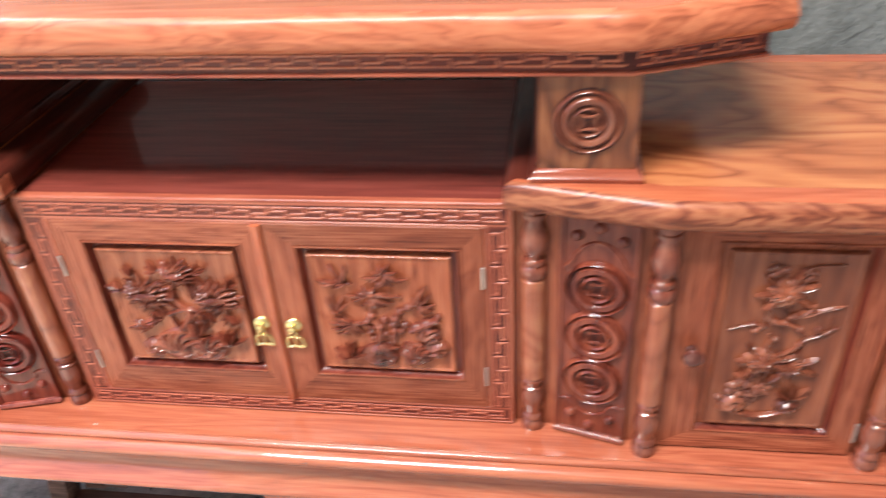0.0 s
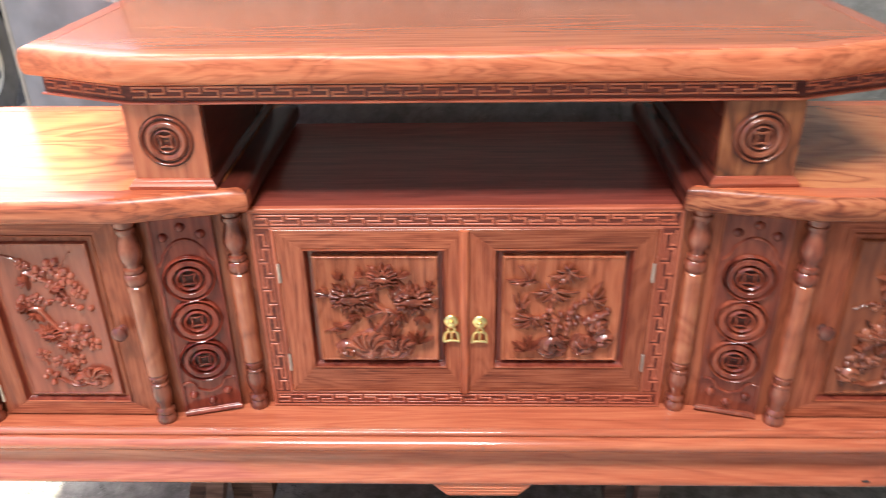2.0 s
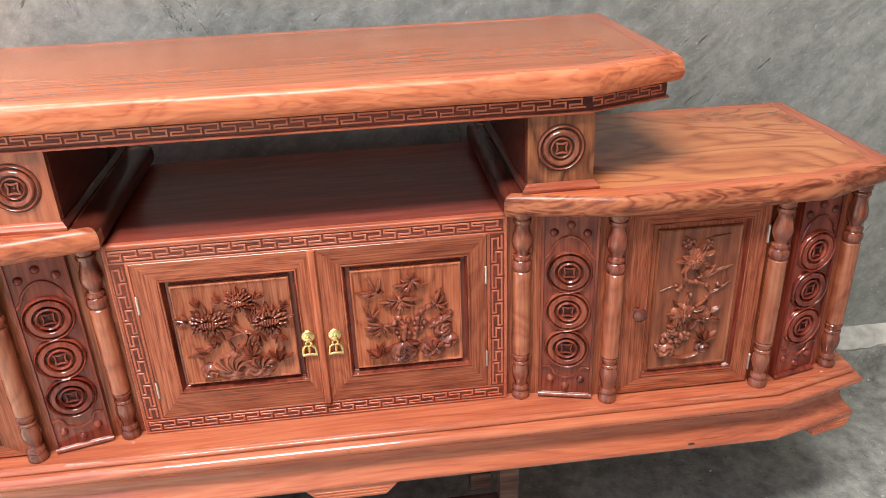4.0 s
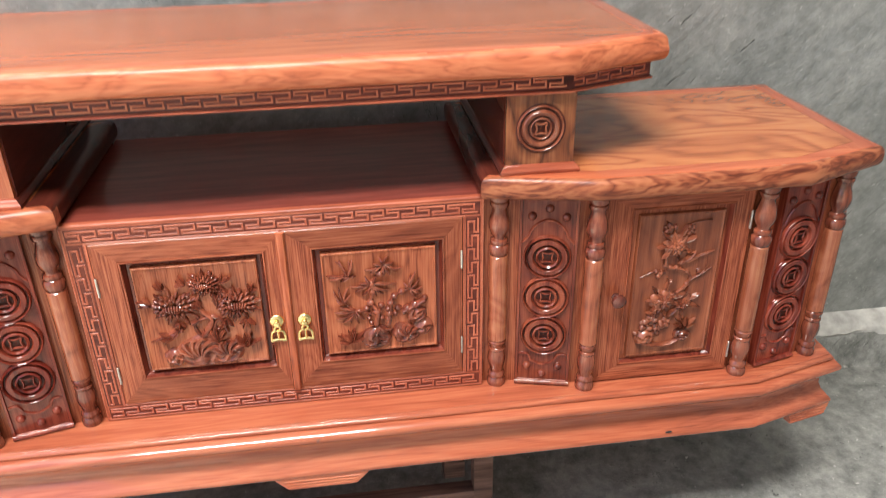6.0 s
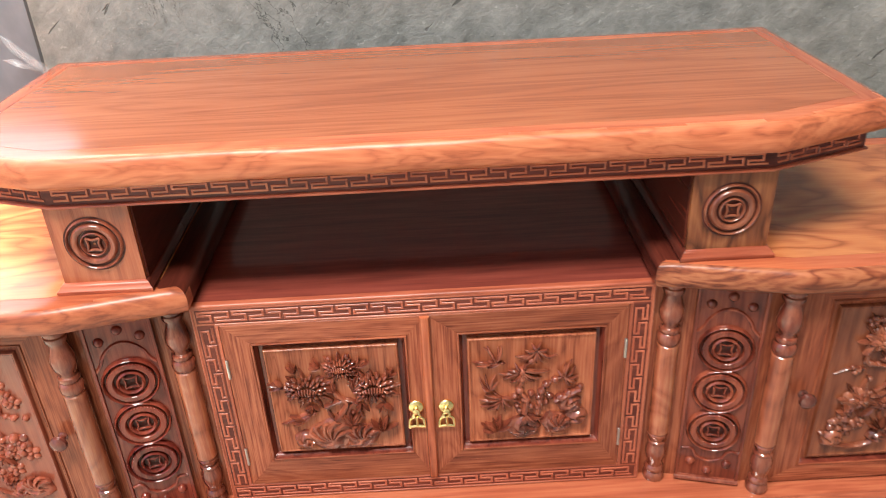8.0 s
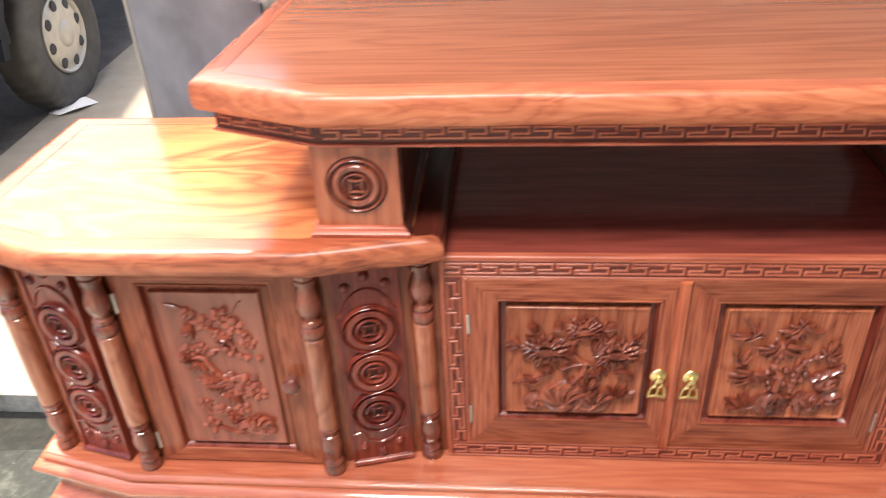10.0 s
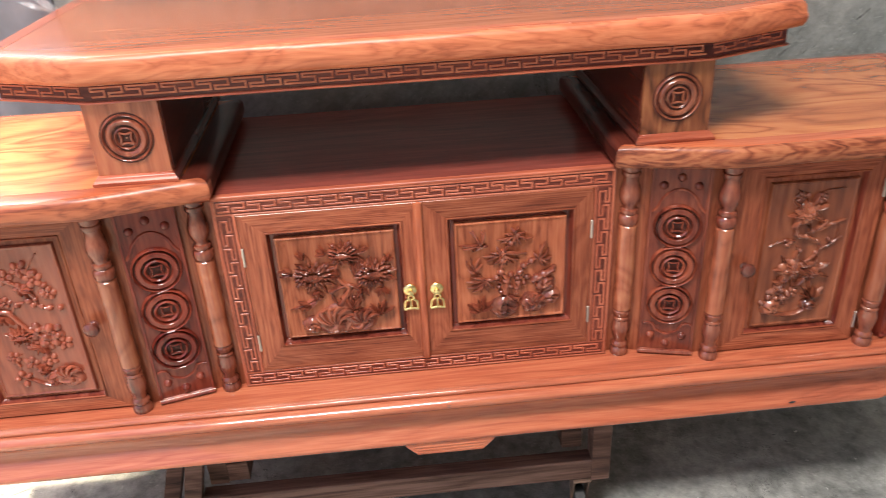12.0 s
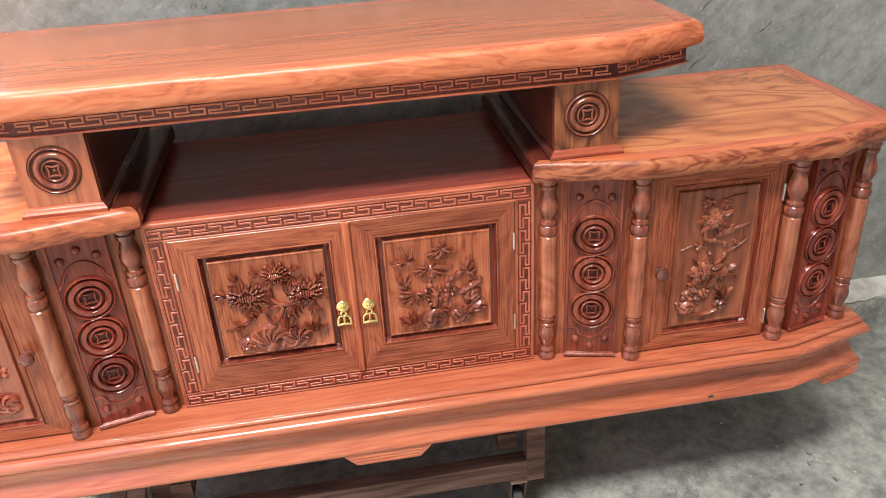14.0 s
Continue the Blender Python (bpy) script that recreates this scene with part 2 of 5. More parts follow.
riser_z = wood("golden_brown_wood", 2, (0.085, 0.022, 0.008), (0.22, 0.064, 0.022), (0.36, 0.130, 0.046), figure=1.6, ring=0.26)
red_panel = wood("red_panel_wood", 2, (0.13, 0.026, 0.013), (0.27, 0.060, 0.029), (0.36, 0.095, 0.046), spread=0.25, coat=0.6, gloss=0.12)
olive_carve = wood("olive_carved_wood", 2, (0.065, 0.015, 0.008), (0.17, 0.043, 0.020), (0.29, 0.088, 0.040), rough=0.26, gloss=0.12, coat=0.75)
olive_z = wood("olive_panel_wood", 2, (0.09, 0.021, 0.009), (0.20, 0.052, 0.021), (0.30, 0.095, 0.040), figure=0.8, spread=0.22)
groove_z = wood("dark_groove_wood", 2, (0.07, 0.012, 0.007), (0.17, 0.030, 0.016), (0.25, 0.055, 0.029), rough=0.25, coat=0.6, gloss=0.14)
# near-black that paints the shade between the raised rings
crevice_z = wood("crevice_shade", 2, (0.025, 0.004, 0.003), (0.055, 0.009, 0.005), (0.09, 0.017, 0.010), rough=0.4, coat=0.1, gloss=0.2)
border_red = wood("red_border_wood", 1, (0.17, 0.032, 0.014), (0.33, 0.078, 0.033), (0.45, 0.130, 0.056), gloss=0.12, spread=0.26, grain=0.4)
brass = plain("polished_brass", (0.92, 0.74, 0.34), 0.26, 1.0, 60, 0.12, 0.05)
steel = plain("hinge_steel", (0.62, 0.60, 0.56), 0.3, 1.0, 80, 0.1, 0.05)
knob_wood = wood("knob_wood", 2, (0.035, 0.010, 0.007), (0.10, 0.024, 0.015), (0.17, 0.045, 0.026), rough=0.12, gloss=0.05, coat=0.9)
old_wood = wood("raw_trolley_wood", 0, (0.028, 0.014, 0.009), (0.095, 0.046, 0.030), (0.19, 0.105, 0.072), rough=0.75, coat=0.0, bump=0.4)
rubber = plain("tyre_rubber", (0.035, 0.034, 0.033), 0.75, 0, 40, 0.3, 0.3)
dusty_rubber = plain("dusty_tyre_rubber", (0.060, 0.057, 0.052), 0.85, 0, 14, 0.35, 0.3)
rim_paint = plain("rim_paint", (0.40, 0.38, 0.33), 0.4, 0.3, 20, 0.15, 0.1)
truck_paint = plain("dark_truck_paint", (0.018, 0.020, 0.025), 0.7, 0.0, 6, 0.2, 0.05)
underside = plain("sooty_steel", (0.03, 0.03, 0.032), 0.7, 0.0, 8, 0.3, 0.3)
concrete = rough_cement("cement_render", (0.13, 0.136, 0.128), (0.24, 0.247, 0.232), 0.42, (0.36, 0.36, 0.34), 0.9, 3.0)
floor_mat = rough_cement("workshop_concrete", (0.075, 0.078, 0.070), (0.21, 0.212, 0.195), 0.40, (0.39, 0.385, 0.35), 0.62, 2.6, 0.02)
pave_mat = plain("beige_pavement", (0.27, 0.24, 0.195), 0.8, 0, 10, 0.12, 0.3)
asphalt = plain("dusty_asphalt", (0.085, 0.077, 0.070), 0.85, 0, 60, 0.35, 0.6)
grey_sheet = plain("grey_steel_sheet", (0.205, 0.21, 0.225), 0.5, 0, 9, 0.3, 0.15)
roof_mat = plain("roof_sheet", (0.45, 0.45, 0.44), 0.6, 0, 3, 0.15, 0.1)
paper_mat = plain("white_paper", (0.8, 0.8, 0.8), 0.6, 0, 20, 0.08, 0.1)
rubble_mat = plain("loose_mortar", (0.42, 0.41, 0.38), 0.9, 0, 25, 0.35, 0.9, 0.01)


# ---- mesh helpers ----
def part(name, bm, material, parent=None, label="", sharp=38):
    """One mesh object out of a bmesh, in world coordinates, under a thing."""
    bmesh.ops.remove_doubles(bm, verts=bm.verts, dist=1e-6)
    bmesh.ops.recalc_face_normals(bm, faces=bm.faces)
    for f in bm.faces:
        f.smooth = True
    for e in bm.edges:
        if len(e.link_faces) != 2 or e.calc_face_angle(0) > radians(sharp):
            e.smooth = False
    me = bpy.data.meshes.new(name)
    bm.to_mesh(me)
    bm.free()
    me.materials.append(material)
    ob = new(name, me)
    if parent:
        ob.parent = parent
        ob.matrix_parent_inverse = world_of(parent).inverted()
    if label:
        ob["label"] = label
    return ob


def world_of(ob):
    m = ob.matrix_basis
    return world_of(ob.parent) @ ob.matrix_parent_inverse @ m if ob.parent else m


def thing(name, at, label, category, group="", kind=""):
    ob = new(name)
    ob.matrix_basis = Matrix.Translation(at)
    ob.empty_display_size = 0.05
    return tagged(ob, label, category, group, kind)


def loft(bm, loops, close=True, cap0=True, cap1=True):
    rings = [[bm.verts.new(p) for p in lp] for lp in loops]
    k = len(rings[0])
    for a, b in zip(rings, rings[1:]):
        for i in range(k if close else k - 1):
            bm.faces.new((a[i], a[(i + 1) % k], b[(i + 1) % k], b[i]))
    if cap0:
        bm.faces.new(rings[0][::-1])
    if cap1:
        bm.faces.new(rings[-1])
    return bm


def inset(poly, d):
    """A convex outline, counter-clockwise, moved inwards by d."""
    out, k = [], len(poly)
    for i in range(k):
        p, q, r = (Vector(poly[j % k]) for j in (i - 1, i, i + 1))
        a, b = (q - p).normalized(), (r - q).normalized()
        na, nb = Vector((-a.y, a.x)), Vector((-b.y, b.x))
        w = (na + nb) / (1 + na.dot(nb))
        out.append(q + w * d)
    return out


def box(bm, x0, x1, y0, y1, z0, z1, bev=0.002):
    """A box with broken edges."""
    b = min(bev, (x1 - x0) / 3, (y1 - y0) / 3, (z1 - z0) / 3)
    def ring(z, d):
        return [(x0 + d, y0 + d, z), (x1 - d, y0 + d, z), (x1 - d, y1 - d, z), (x0 + d, y1 - d, z)]
    return loft(bm, [ring(z0, b), ring(z0 + b, 0), ring(z1 - b, 0), ring(z1, b)])


def lathe(bm, prof, m=Matrix(), seg=20, cap=True):
    """prof: (height, radius); turned about the local z axis of m."""
    loops = [[m @ Vector((r * math.cos(2 * math.pi * i / seg), r * math.sin(2 * math.pi * i / seg), h)) for i in range(seg)] for h, r in prof]
    return loft(bm, loops, True, cap, cap)


def tube(bm, pts, radii, seg=7, m=Matrix(), flat=1.0):
    """A tapered rod along local points; flat squeezes it towards the ground of the relief."""
    pts = [Vector(p) for p in pts]
    loops = []
    for i, p in enumerate(pts):
        d = (pts[min(i + 1, len(pts) - 1)] - pts[max(i - 1, 0)]).normalized()
        up = Vector((0, 0, 1)) if abs(d.z) < 0.9 else Vector((1, 0, 0))
        s = d.cross(up).normalized()
        u = s.cross(d)
        r = radii[i] if isinstance(radii, (list, tuple)) else radii
        loops.append([m @ (p + s * (r * math.cos(a)) + u * (r * flat * math.sin(a))) for a in [2 * math.pi * j / seg for j in range(seg)]])
    return loft(bm, loops)


def curve_pts(ctrl, n=5):
    """Smooth points through the control points."""
    c = [Vector(p) for p in ctrl]
    out = []
    for i in range(len(c) - 1):
        p0, p1, p2, p3 = c[max(i - 1, 0)], c[i], c[i + 1], c[min(i + 2, len(c) - 1)]
        for j in range(n):
            t = j / n
            out.append(0.5 * (2 * p1 + (p2 - p0) * t + (2 * p0 - 5 * p1 + 4 * p2 - p3) * t * t + (3 * p1 - p0 - 3 * p2 + p3) * t ** 3))
    return out + [c[-1]]


def plane_at(x, y, z, turn=0.0):
    """Local u to the right, v up, w out of a front face that is turned about the vertical."""
    return Matrix.Translation((x, y, z)) @ Matrix.Rotation(radians(turn), 4, "Z") @ Matrix(((1, 0, 0, 0), (0, 0, -1, 0), (0, 1, 0, 0), (0, 0, 0, 1)))


def petal(bm, m, u, v, ang, length, width, high, w0=0.0, tip=0.25):
    ca, sa = math.cos(ang), math.sin(ang)
    rows = []
    for s in (0.0, 0.3, 0.62, 0.86, 1.0):
        hw = width * 0.5 * max(0.05, math.sin(math.pi * min(1, s ** 0.8 * 0.94 + 0.06)))
        h = high * (0.35 + 0.65 * math.sin(math.pi * min(1, 0.15 + 0.75 * s)))
        row = []
        for k, hh in ((-1, -0.15), (-0.45, 0.85), (0, 0.62), (0.45, 0.85), (1, -0.15)):
            a, b = s * length, k * hw
            row.append(bm.verts.new(m @ Vector((u + a * ca - b * sa, v + a * sa + b * ca, w0 + h * hh))))
        rows.append(row)
    for a, b in zip(rows, rows[1:]):
        for i in range(4):
            bm.faces.new((a[i], a[i + 1], b[i + 1], b[i]))


def dome(bm, m, u, v, r, h, w0=0.0, seg=10, squash=1.0, turn=0.0):
    loops = []
    for f in (1.0, 0.92, 0.68, 0.3):
        z = w0 - 0.0006 + h * math.sqrt(max(0, 1 - f * f))
        ring = []
        for i in range(seg):
            a = 2 * math.pi * i / seg
            x, y = r * f * math.cos(a), r * f * squash * math.sin(a)
            ring.append(m @ Vector((u + x * math.cos(turn) - y * math.sin(turn), v + x * math.sin(turn) + y * math.cos(turn), z)))
        loops.append(ring)
    return loft(bm, loops, True, False, True)


def bar(bm, m, u0, v0, u1, v1, w, h, w0=0.0):
    """A raised stroke with sloping flanks."""
    t, s = w / 2, w / 7
    def ring(d, z):
        return [m @ Vector(p) for p in ((u0 + d, v0 + d, z), (u1 - d, v0 + d, z), (u1 - d, v1 - d, z), (u0 + d, v1 - d, z))]
    return loft(bm, [ring(0, w0), ring(0, w0 + h * 0.5), ring(s, w0 + h)], True, False, True)


# ---- setting ----
FLOOR, WALL_Y = -0.07, 0.61


def slab_piece(name, poly, z0, z1, mat, label, cat, kind="structure"):
    bm = bmesh.new()
    loft(bm, [[(x, y, z0) for x, y in poly], [(x, y, z1) for x, y in poly]])
    return tagged(part(name, bm, mat), label, cat, kind=kind)


slab_piece("ground", [(-60, -60), (60, -60), (60, 60), (-60, 60)], -0.9, FLOOR - 0.012, pave_mat, "grey concrete ground that reaches into the distance", "ground")
slab_piece("floor", [(-3.2, -6), (4.5, -6), (4.5, WALL_Y), (-3.2, WALL_Y)], FLOOR - 0.01, FLOOR, floor_mat, "worn grey concrete workshop floor with damp stains", "floor")
slab_piece("wall_back", [(-0.83, WALL_Y), (4.5, WALL_Y), (4.5, WALL_Y + 0.2), (-0.83, WALL_Y + 0.2)], FLOOR - 0.1, 6.1, concrete, "rough grey cement-rendered wall with trowel marks", "wall")
# unseen wall, added to close the right side
slab_piece("closing_wall_right", [(4.3, -6), (4.5, -6), (4.5, WALL_Y), (4.3, WALL_Y)], FLOOR, 6.0, concrete, "unseen grey cement wall added to close the room against light", "wall")
# unseen roof pieces, added to limit sky light and shade the upper top
for k, (x0, x1, y0, y1) in enumerate(((-2.5, 4.5, -1.65, 3.2), (-2.5, 4.5, -5.0, -2.95), (0.4, 4.5, -2.95, -1.65), (-2.5, -2.3, -2.95, -1.65))):
    slab_piece("ceiling", [(x0, y0), (x1, y0), (x1, y1), (x0, y1)], 6.0, 6.1, roof_mat, "unseen grey roof sheet added to block sky and sun round the top lamp", "ceiling")
# unseen wall behind the camera, added to cut low light
slab_piece("closing_wall_front", [(-2.5, -5.2), (4.5, -5.2), (4.5, -5.0), (-2.5, -5.0)], FLOOR, 6.0, floor_mat, "unseen grey cement wall added to close the room against light", "wall")
slab_piece("pavement", [(-2.72, 0.60), (-0.85, 0.60), (-1.22, 0.83), (-0.4, 0.83), (-0.4, 9), (-2.95, 9)], FLOOR - 0.01, 0.0, pave_mat, "sunlit beige pavement behind a low kerb", "pavement")
slab_piece("road", [(-12, -4), (-2.66, -4), (-2.76, 0.57), (-2.97, 9), (-12, 9)], FLOOR - 0.015, -0.03, asphalt, "dark asphalt road beside the pavement", "road")

slab_piece("kerb", [(-3.2, 0.566), (-0.86, 0.566), (-0.86, 0.60), (-3.2, 0.60)], FLOOR - 0.01, 0.002, floor_mat, "low grey concrete kerb along the pavement", "kerb")
slab_piece("pavement_joint", [(-2.73, 1.262), (-1.30, 1.262), (-1.30, 1.278), (-2.73, 1.278)], -0.004, 0.004, paper_mat, "pale joint line across the pavement", "pavement")
wet_mat = rough_cement("wet_concrete", (0.004, 0.005, 0.005), (0.009, 0.010, 0.009), 0.40, (0.03, 0.031, 0.028), 0.9, 3.5)
slab_piece("wet_floor", [(-3.2, 0.40), (-2.2, 0.37), (-1.6, 0.42), (-1.2, 0.38), (-0.9, 0.43), (-0.9, 0.565), (-3.2, 0.565)], FLOOR - 0.004, FLOOR + 0.004, wet_mat, "dark wet strip of floor along the kerb", "floor")
damp_mat = rough_cement("damp_concrete", (0.009, 0.012, 0.011), (0.028, 0.033, 0.030), 0.40, (0.11, 0.115, 0.10), 0.85, 4.0)
DAMP = [(-3.2, 0.10), (-2.6, 0.03), (-2.1, 0.09), (-1.78, 0.07), (-1.58, 0.20), (-1.42, 0.24), (-1.25, 0.31), (-1.05, 0.29), (-0.8, 0.33), (-0.8, 0.43), (-1.2, 0.38), (-1.6, 0.42), (-2.2, 0.37), (-3.2, 0.40)]
slab_piece("damp_floor", DAMP, FLOOR - 0.006, FLOOR + 0.0035, damp_mat, "grey-green damp stretch of concrete floor", "floor")

# ---- cabinet ----
cabinet = thing("tv_cabinet", (0, 0.18, 0.262), "glossy red-brown carved rosewood cabinet standing on a wooden trolley", "tv cabinet")

UPPER = [(-0.575, -0.072), (0.565, -0.072), (0.764, 0.002), (0.748, 0.497), (-0.752, 0.497), (-0.774, 0.002)]
SIDE = [(0.392, -0.052), (0.615, -0.102), (1.05, -0.102), (1.252, -0.022), (1.238, 0.455), (0.392, 0.455)]
BASE = [(-1.245, -0.062), (-1.02, -0.118), (1.028, -0.118), (1.260, -0.056), (1.260, 0.44), (-1.245, 0.44)]


def mirrored(poly):
    return [(-x, y) for x, y in poly][::-1]


def slab_top(name, poly, z0, z1, border, seed, label):
    """A thick board with a rounded, slightly uneven edge and a framed field."""
    bm = bmesh.new()
    h = z1 - z0
    prof = [(0.012, z0), (0.005, z0 + 0.06 * h), (0.001, z0 + 0.20 * h), (0.0, z0 + 0.40 * h), (0.0, z0 + 0.62 * h), (0.002, z0 + 0.80 * h), (0.006, z0 + 0.92 * h), (0.012, z1 - 0.001), (0.019, z1)]
    loops = []
    for d, z in prof + [(border, z1), (border + 0.0006, z1 - 0.0016)]:
        ip = inset(poly, d)
        ring, j = [], 0
        for i in range(len(poly)):
            p, q = Vector(poly[i]), Vector(poly[(i + 1) % len(poly)])
            m = max(1, round((q - p).length / 0.03))
            a, b = ip[i], ip[(i + 1) % len(poly)]
            for s in range(m):
                c = a.lerp(b, s / m)
                w = noise.noise(Vector((c.x * 8 + seed, c.y * 8, z * 22)))
                sink = max(0.0, noise.noise(Vector((c.x * 13, 4.0, z * 9)))) * 0.010 * min(1, max(0, (c.x - 0.05) * 4)) if z0 > 1 and z > z0 + 0.5 * h and d < 0.013 and c.y < 0.02 else 0.0
                lump = sink + (0.0035 * w + 0.002 * noise.noise(Vector((c.x * 23 + seed, 2.0, z * 60)))) if d < 0.013 and c.y < 0.15 else 0.0
                ring.append((c.x, c.y + lump, z - 0.35 * sink))
        loops.append(ring)
    loft(bm, loops)
    top = part(name, bm, wood_x, cabinet, label)
    top.data.materials.append(edge_dark if seed == 11.0 else edge_x)
    top.data.materials.append(bay_shade)
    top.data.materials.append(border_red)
    # edges and border strip facing the bay take its shade colour
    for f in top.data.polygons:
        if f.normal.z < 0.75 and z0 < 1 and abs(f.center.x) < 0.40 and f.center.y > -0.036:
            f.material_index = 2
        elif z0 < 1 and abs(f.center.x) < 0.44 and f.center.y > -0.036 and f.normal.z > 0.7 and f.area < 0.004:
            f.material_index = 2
        elif f.normal.z < 0.985 and f.center.y < 0.2:
            f.material_index = 1
        elif f.center.x > (0.70 if z0 > 1 else 1.17) or (z0 > 1 and f.center.x < -0.70 and f.center.y > 0.06):
            f.material_index = 3
    bm = bmesh.new()
    f0, f1 = inset(poly, border + 0.0012), inset(poly, border + 0.003)
    loft(bm, [[(p.x, p.y, z1 - 0.001) for p in f0], [(p.x, p.y, z1 - 0.0002) for p in f0], [(p.x, p.y, z1) for p in f1]])
    part("field_board", bm, field_swirl if seed == 11.0 or seed == 23.0 else field_x, top)
    return top


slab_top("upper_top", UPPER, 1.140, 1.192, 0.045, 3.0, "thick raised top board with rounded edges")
slab_top("side_top", SIDE, 0.898, 0.945, 0.05, 11.0, "low side top board with rounded edges")
slab_top("side_top", mirrored(SIDE), 0.898, 0.945, 0.05, 23.0, "low side top board with rounded edges")


def key_path(n):
    """Corners of one running key line of n repeats, each 1 long and 1 high."""
    pts = [(0, 0), (0.36, 0), (0.36, 0.63), (0, 0.63)]
    for k in range(n):
        pts += [(k + u, v) for u, v in ((0, 1), (0.87, 1), (0.87, 0.38), (0.49, 0.38), (0.49, 0))]
        pts += [(k + 1.36, 0), (k + 1.36, 0.63), (k + 1, 0.63)] if k < n - 1 else [(n, 0)]
    return pts


def ribbon(bm, m, pts, w, h):
    """A raised line with sloping flanks and mitred square corners."""
    prof = ((-0.5, 0.0), (-0.5, 0.5), (-0.36, 1.0), (0.36, 1.0), (0.5, 0.5), (0.5, 0.0))
    loops = []
    for i, p in enumerate(pts):
        p = Vector(p)
        a = (p - Vector(pts[i - 1])).normalized() if i else None
        b = (Vector(pts[i + 1]) - p).normalized() if i < len(pts) - 1 else None
        a, b = a or b, b or a
        side = Vector((-a.y, a.x)) + Vector((-b.y, b.x))
        side /= max(1e-6, 1 + a.dot(b))
        loops.append([m @ Vector((p.x + side.x * q * w, p.y + side.y * q * w, h * z)) for q, z in prof])
    return loft(bm, loops, False, False, False)


def key_band(name, m, length, height, material, parent, upright=False, deep=0.0013, ground=None):
    """The carved line of a key band on the plane m, from u = 0 to length and v = 0 to height."""
    sw = 0.0039
    turn = m @ Matrix.Translation((height, 0, 0)) @ Matrix.Rotation(radians(90), 4, "Z") if upright else m
    n = max(1, round(length / 0.0610))
    bm = bmesh.new()
    ribbon(bm, turn, [(sw / 2 + u * (length - sw) / n, sw / 2 + v * (height - sw)) for u, v in key_path(n)], sw, deep)
    carving = part(name, bm, material, parent)
    # thin dark sheet behind the key line, with recess shade in its colour
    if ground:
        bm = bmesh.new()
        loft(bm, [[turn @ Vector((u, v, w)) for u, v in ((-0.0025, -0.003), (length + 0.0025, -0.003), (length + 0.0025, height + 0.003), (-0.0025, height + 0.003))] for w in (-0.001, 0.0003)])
        part("key_ground", bm, ground, carving, "ground of the key pattern, dark with stain and recess shade")
    return carving


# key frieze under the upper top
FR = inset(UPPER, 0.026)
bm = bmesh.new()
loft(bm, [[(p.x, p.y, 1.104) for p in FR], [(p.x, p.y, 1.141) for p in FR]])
frieze = part("frieze", bm, frieze_ground, cabinet, "frieze carved with a running key pattern, its ground dark with stain and recess shade")
for i in (5, 0, 1):
    a, b = FR[i], FR[(i + 1) % 6]
    d = b - a
    m = plane_at(a.x, a.y, 1.105, math.degrees(math.atan2(d.y, d.x)))
    key_band("frieze_carving", m @ Matrix.Translation((0.006, 0.0088, 0)), d.length - 0.012, 0.0205, frieze_x, frieze, False, 0.0013)
    bm = bmesh.new()
    bar(bm, m, 0, 0.0330, d.length, 0.0360, 0.003, 0.004)
    part("frieze_fillet", bm, frieze_x, frieze)
bm = bmesh.new()
loft(bm, [[(p.x, p.y, z) for p in inset(UPPER, q)] for q, z in ((0.0255, 1.1022), (0.0215, 1.1034), (0.0208, 1.1052), (0.0215, 1.1070), (0.0258, 1.1082))])
part("frieze_bead", bm, key_x, frieze, "pale red-brown bead along the lower edge of the frieze")


def ring_medallion(m, parent, radius, deep, material, name="ring_medallion", bold=False):
    bm = bmesh.new()
    k = radius / 0.049
    inv = m.inverted()
    if bold:
        prof = [(0.0500, 0.0), (0.0470, 0.0002), (0.0462, 0.0024), (0.0445, 0.0034), (0.0428, 0.0024), (0.0420, 0.0002), (0.0384, 0.0002), (0.0374, 0.0026), (0.0345, 0.0042), (0.0300, 0.0042), (0.0272, 0.0028), (0.0262, 0.0002),
                (0.0226, 0.0002), (0.0218, 0.0026), (0.0202, 0.0034), (0.0186, 0.0024), (0.0178, 0.0002), (0.0020, 0.0002)]
    else:
        prof = [(0.0490, 0), (0.0482, 0.0030), (0.0460, 0.0042), (0.0438, 0.0030), (0.0430, 0.0004), (0.0408, 0.0004), (0.0400, 0.0030), (0.0385, 0.0040), (0.0305, 0.0042),
                (0.0284, 0.0032), (0.0276, 0.0004), (0.0246, 0.0004), (0.0240, 0.0034), (0.0212, 0.0046), (0.0186, 0.0034), (0.0178, 0.0003), (0.0020, 0.0003)]
    lathe(bm, [(h * deep, r * k) for r, h in prof], m, 40, False)
    bm.normal_update()
    # lowest faces take the painted crevice shade
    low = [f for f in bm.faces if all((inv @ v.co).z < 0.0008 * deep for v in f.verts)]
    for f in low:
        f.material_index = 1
    for i in range(0 if bold else 44):
        a = 2 * math.pi * i / 44
        dome(bm, m, 0.0388 * k * math.cos(a), 0.0388 * k * math.sin(a), 0.0022 * k, 0.0013 * deep, 0.0034 * deep, 6)
    for i in range(4):
        a = math.pi / 4 + i * math.pi / 2
        b = a + math.pi / 2
        r = 0.0165 * k
        mid = (a + b) / 2
        pts = curve_pts([(r * math.cos(a), r * math.sin(a), 0.0018 * deep), (0.0088 * k * math.cos(mid), 0.0088 * k * math.sin(mid), 0.0026 * deep), (r * math.cos(b), r * math.sin(b), 0.0018 * deep)], 4)
        tube(bm, pts, (0.0022 if bold else 0.0020) * k, 6, m)
    ob = part(name, bm, material, parent)
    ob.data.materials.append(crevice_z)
    return ob


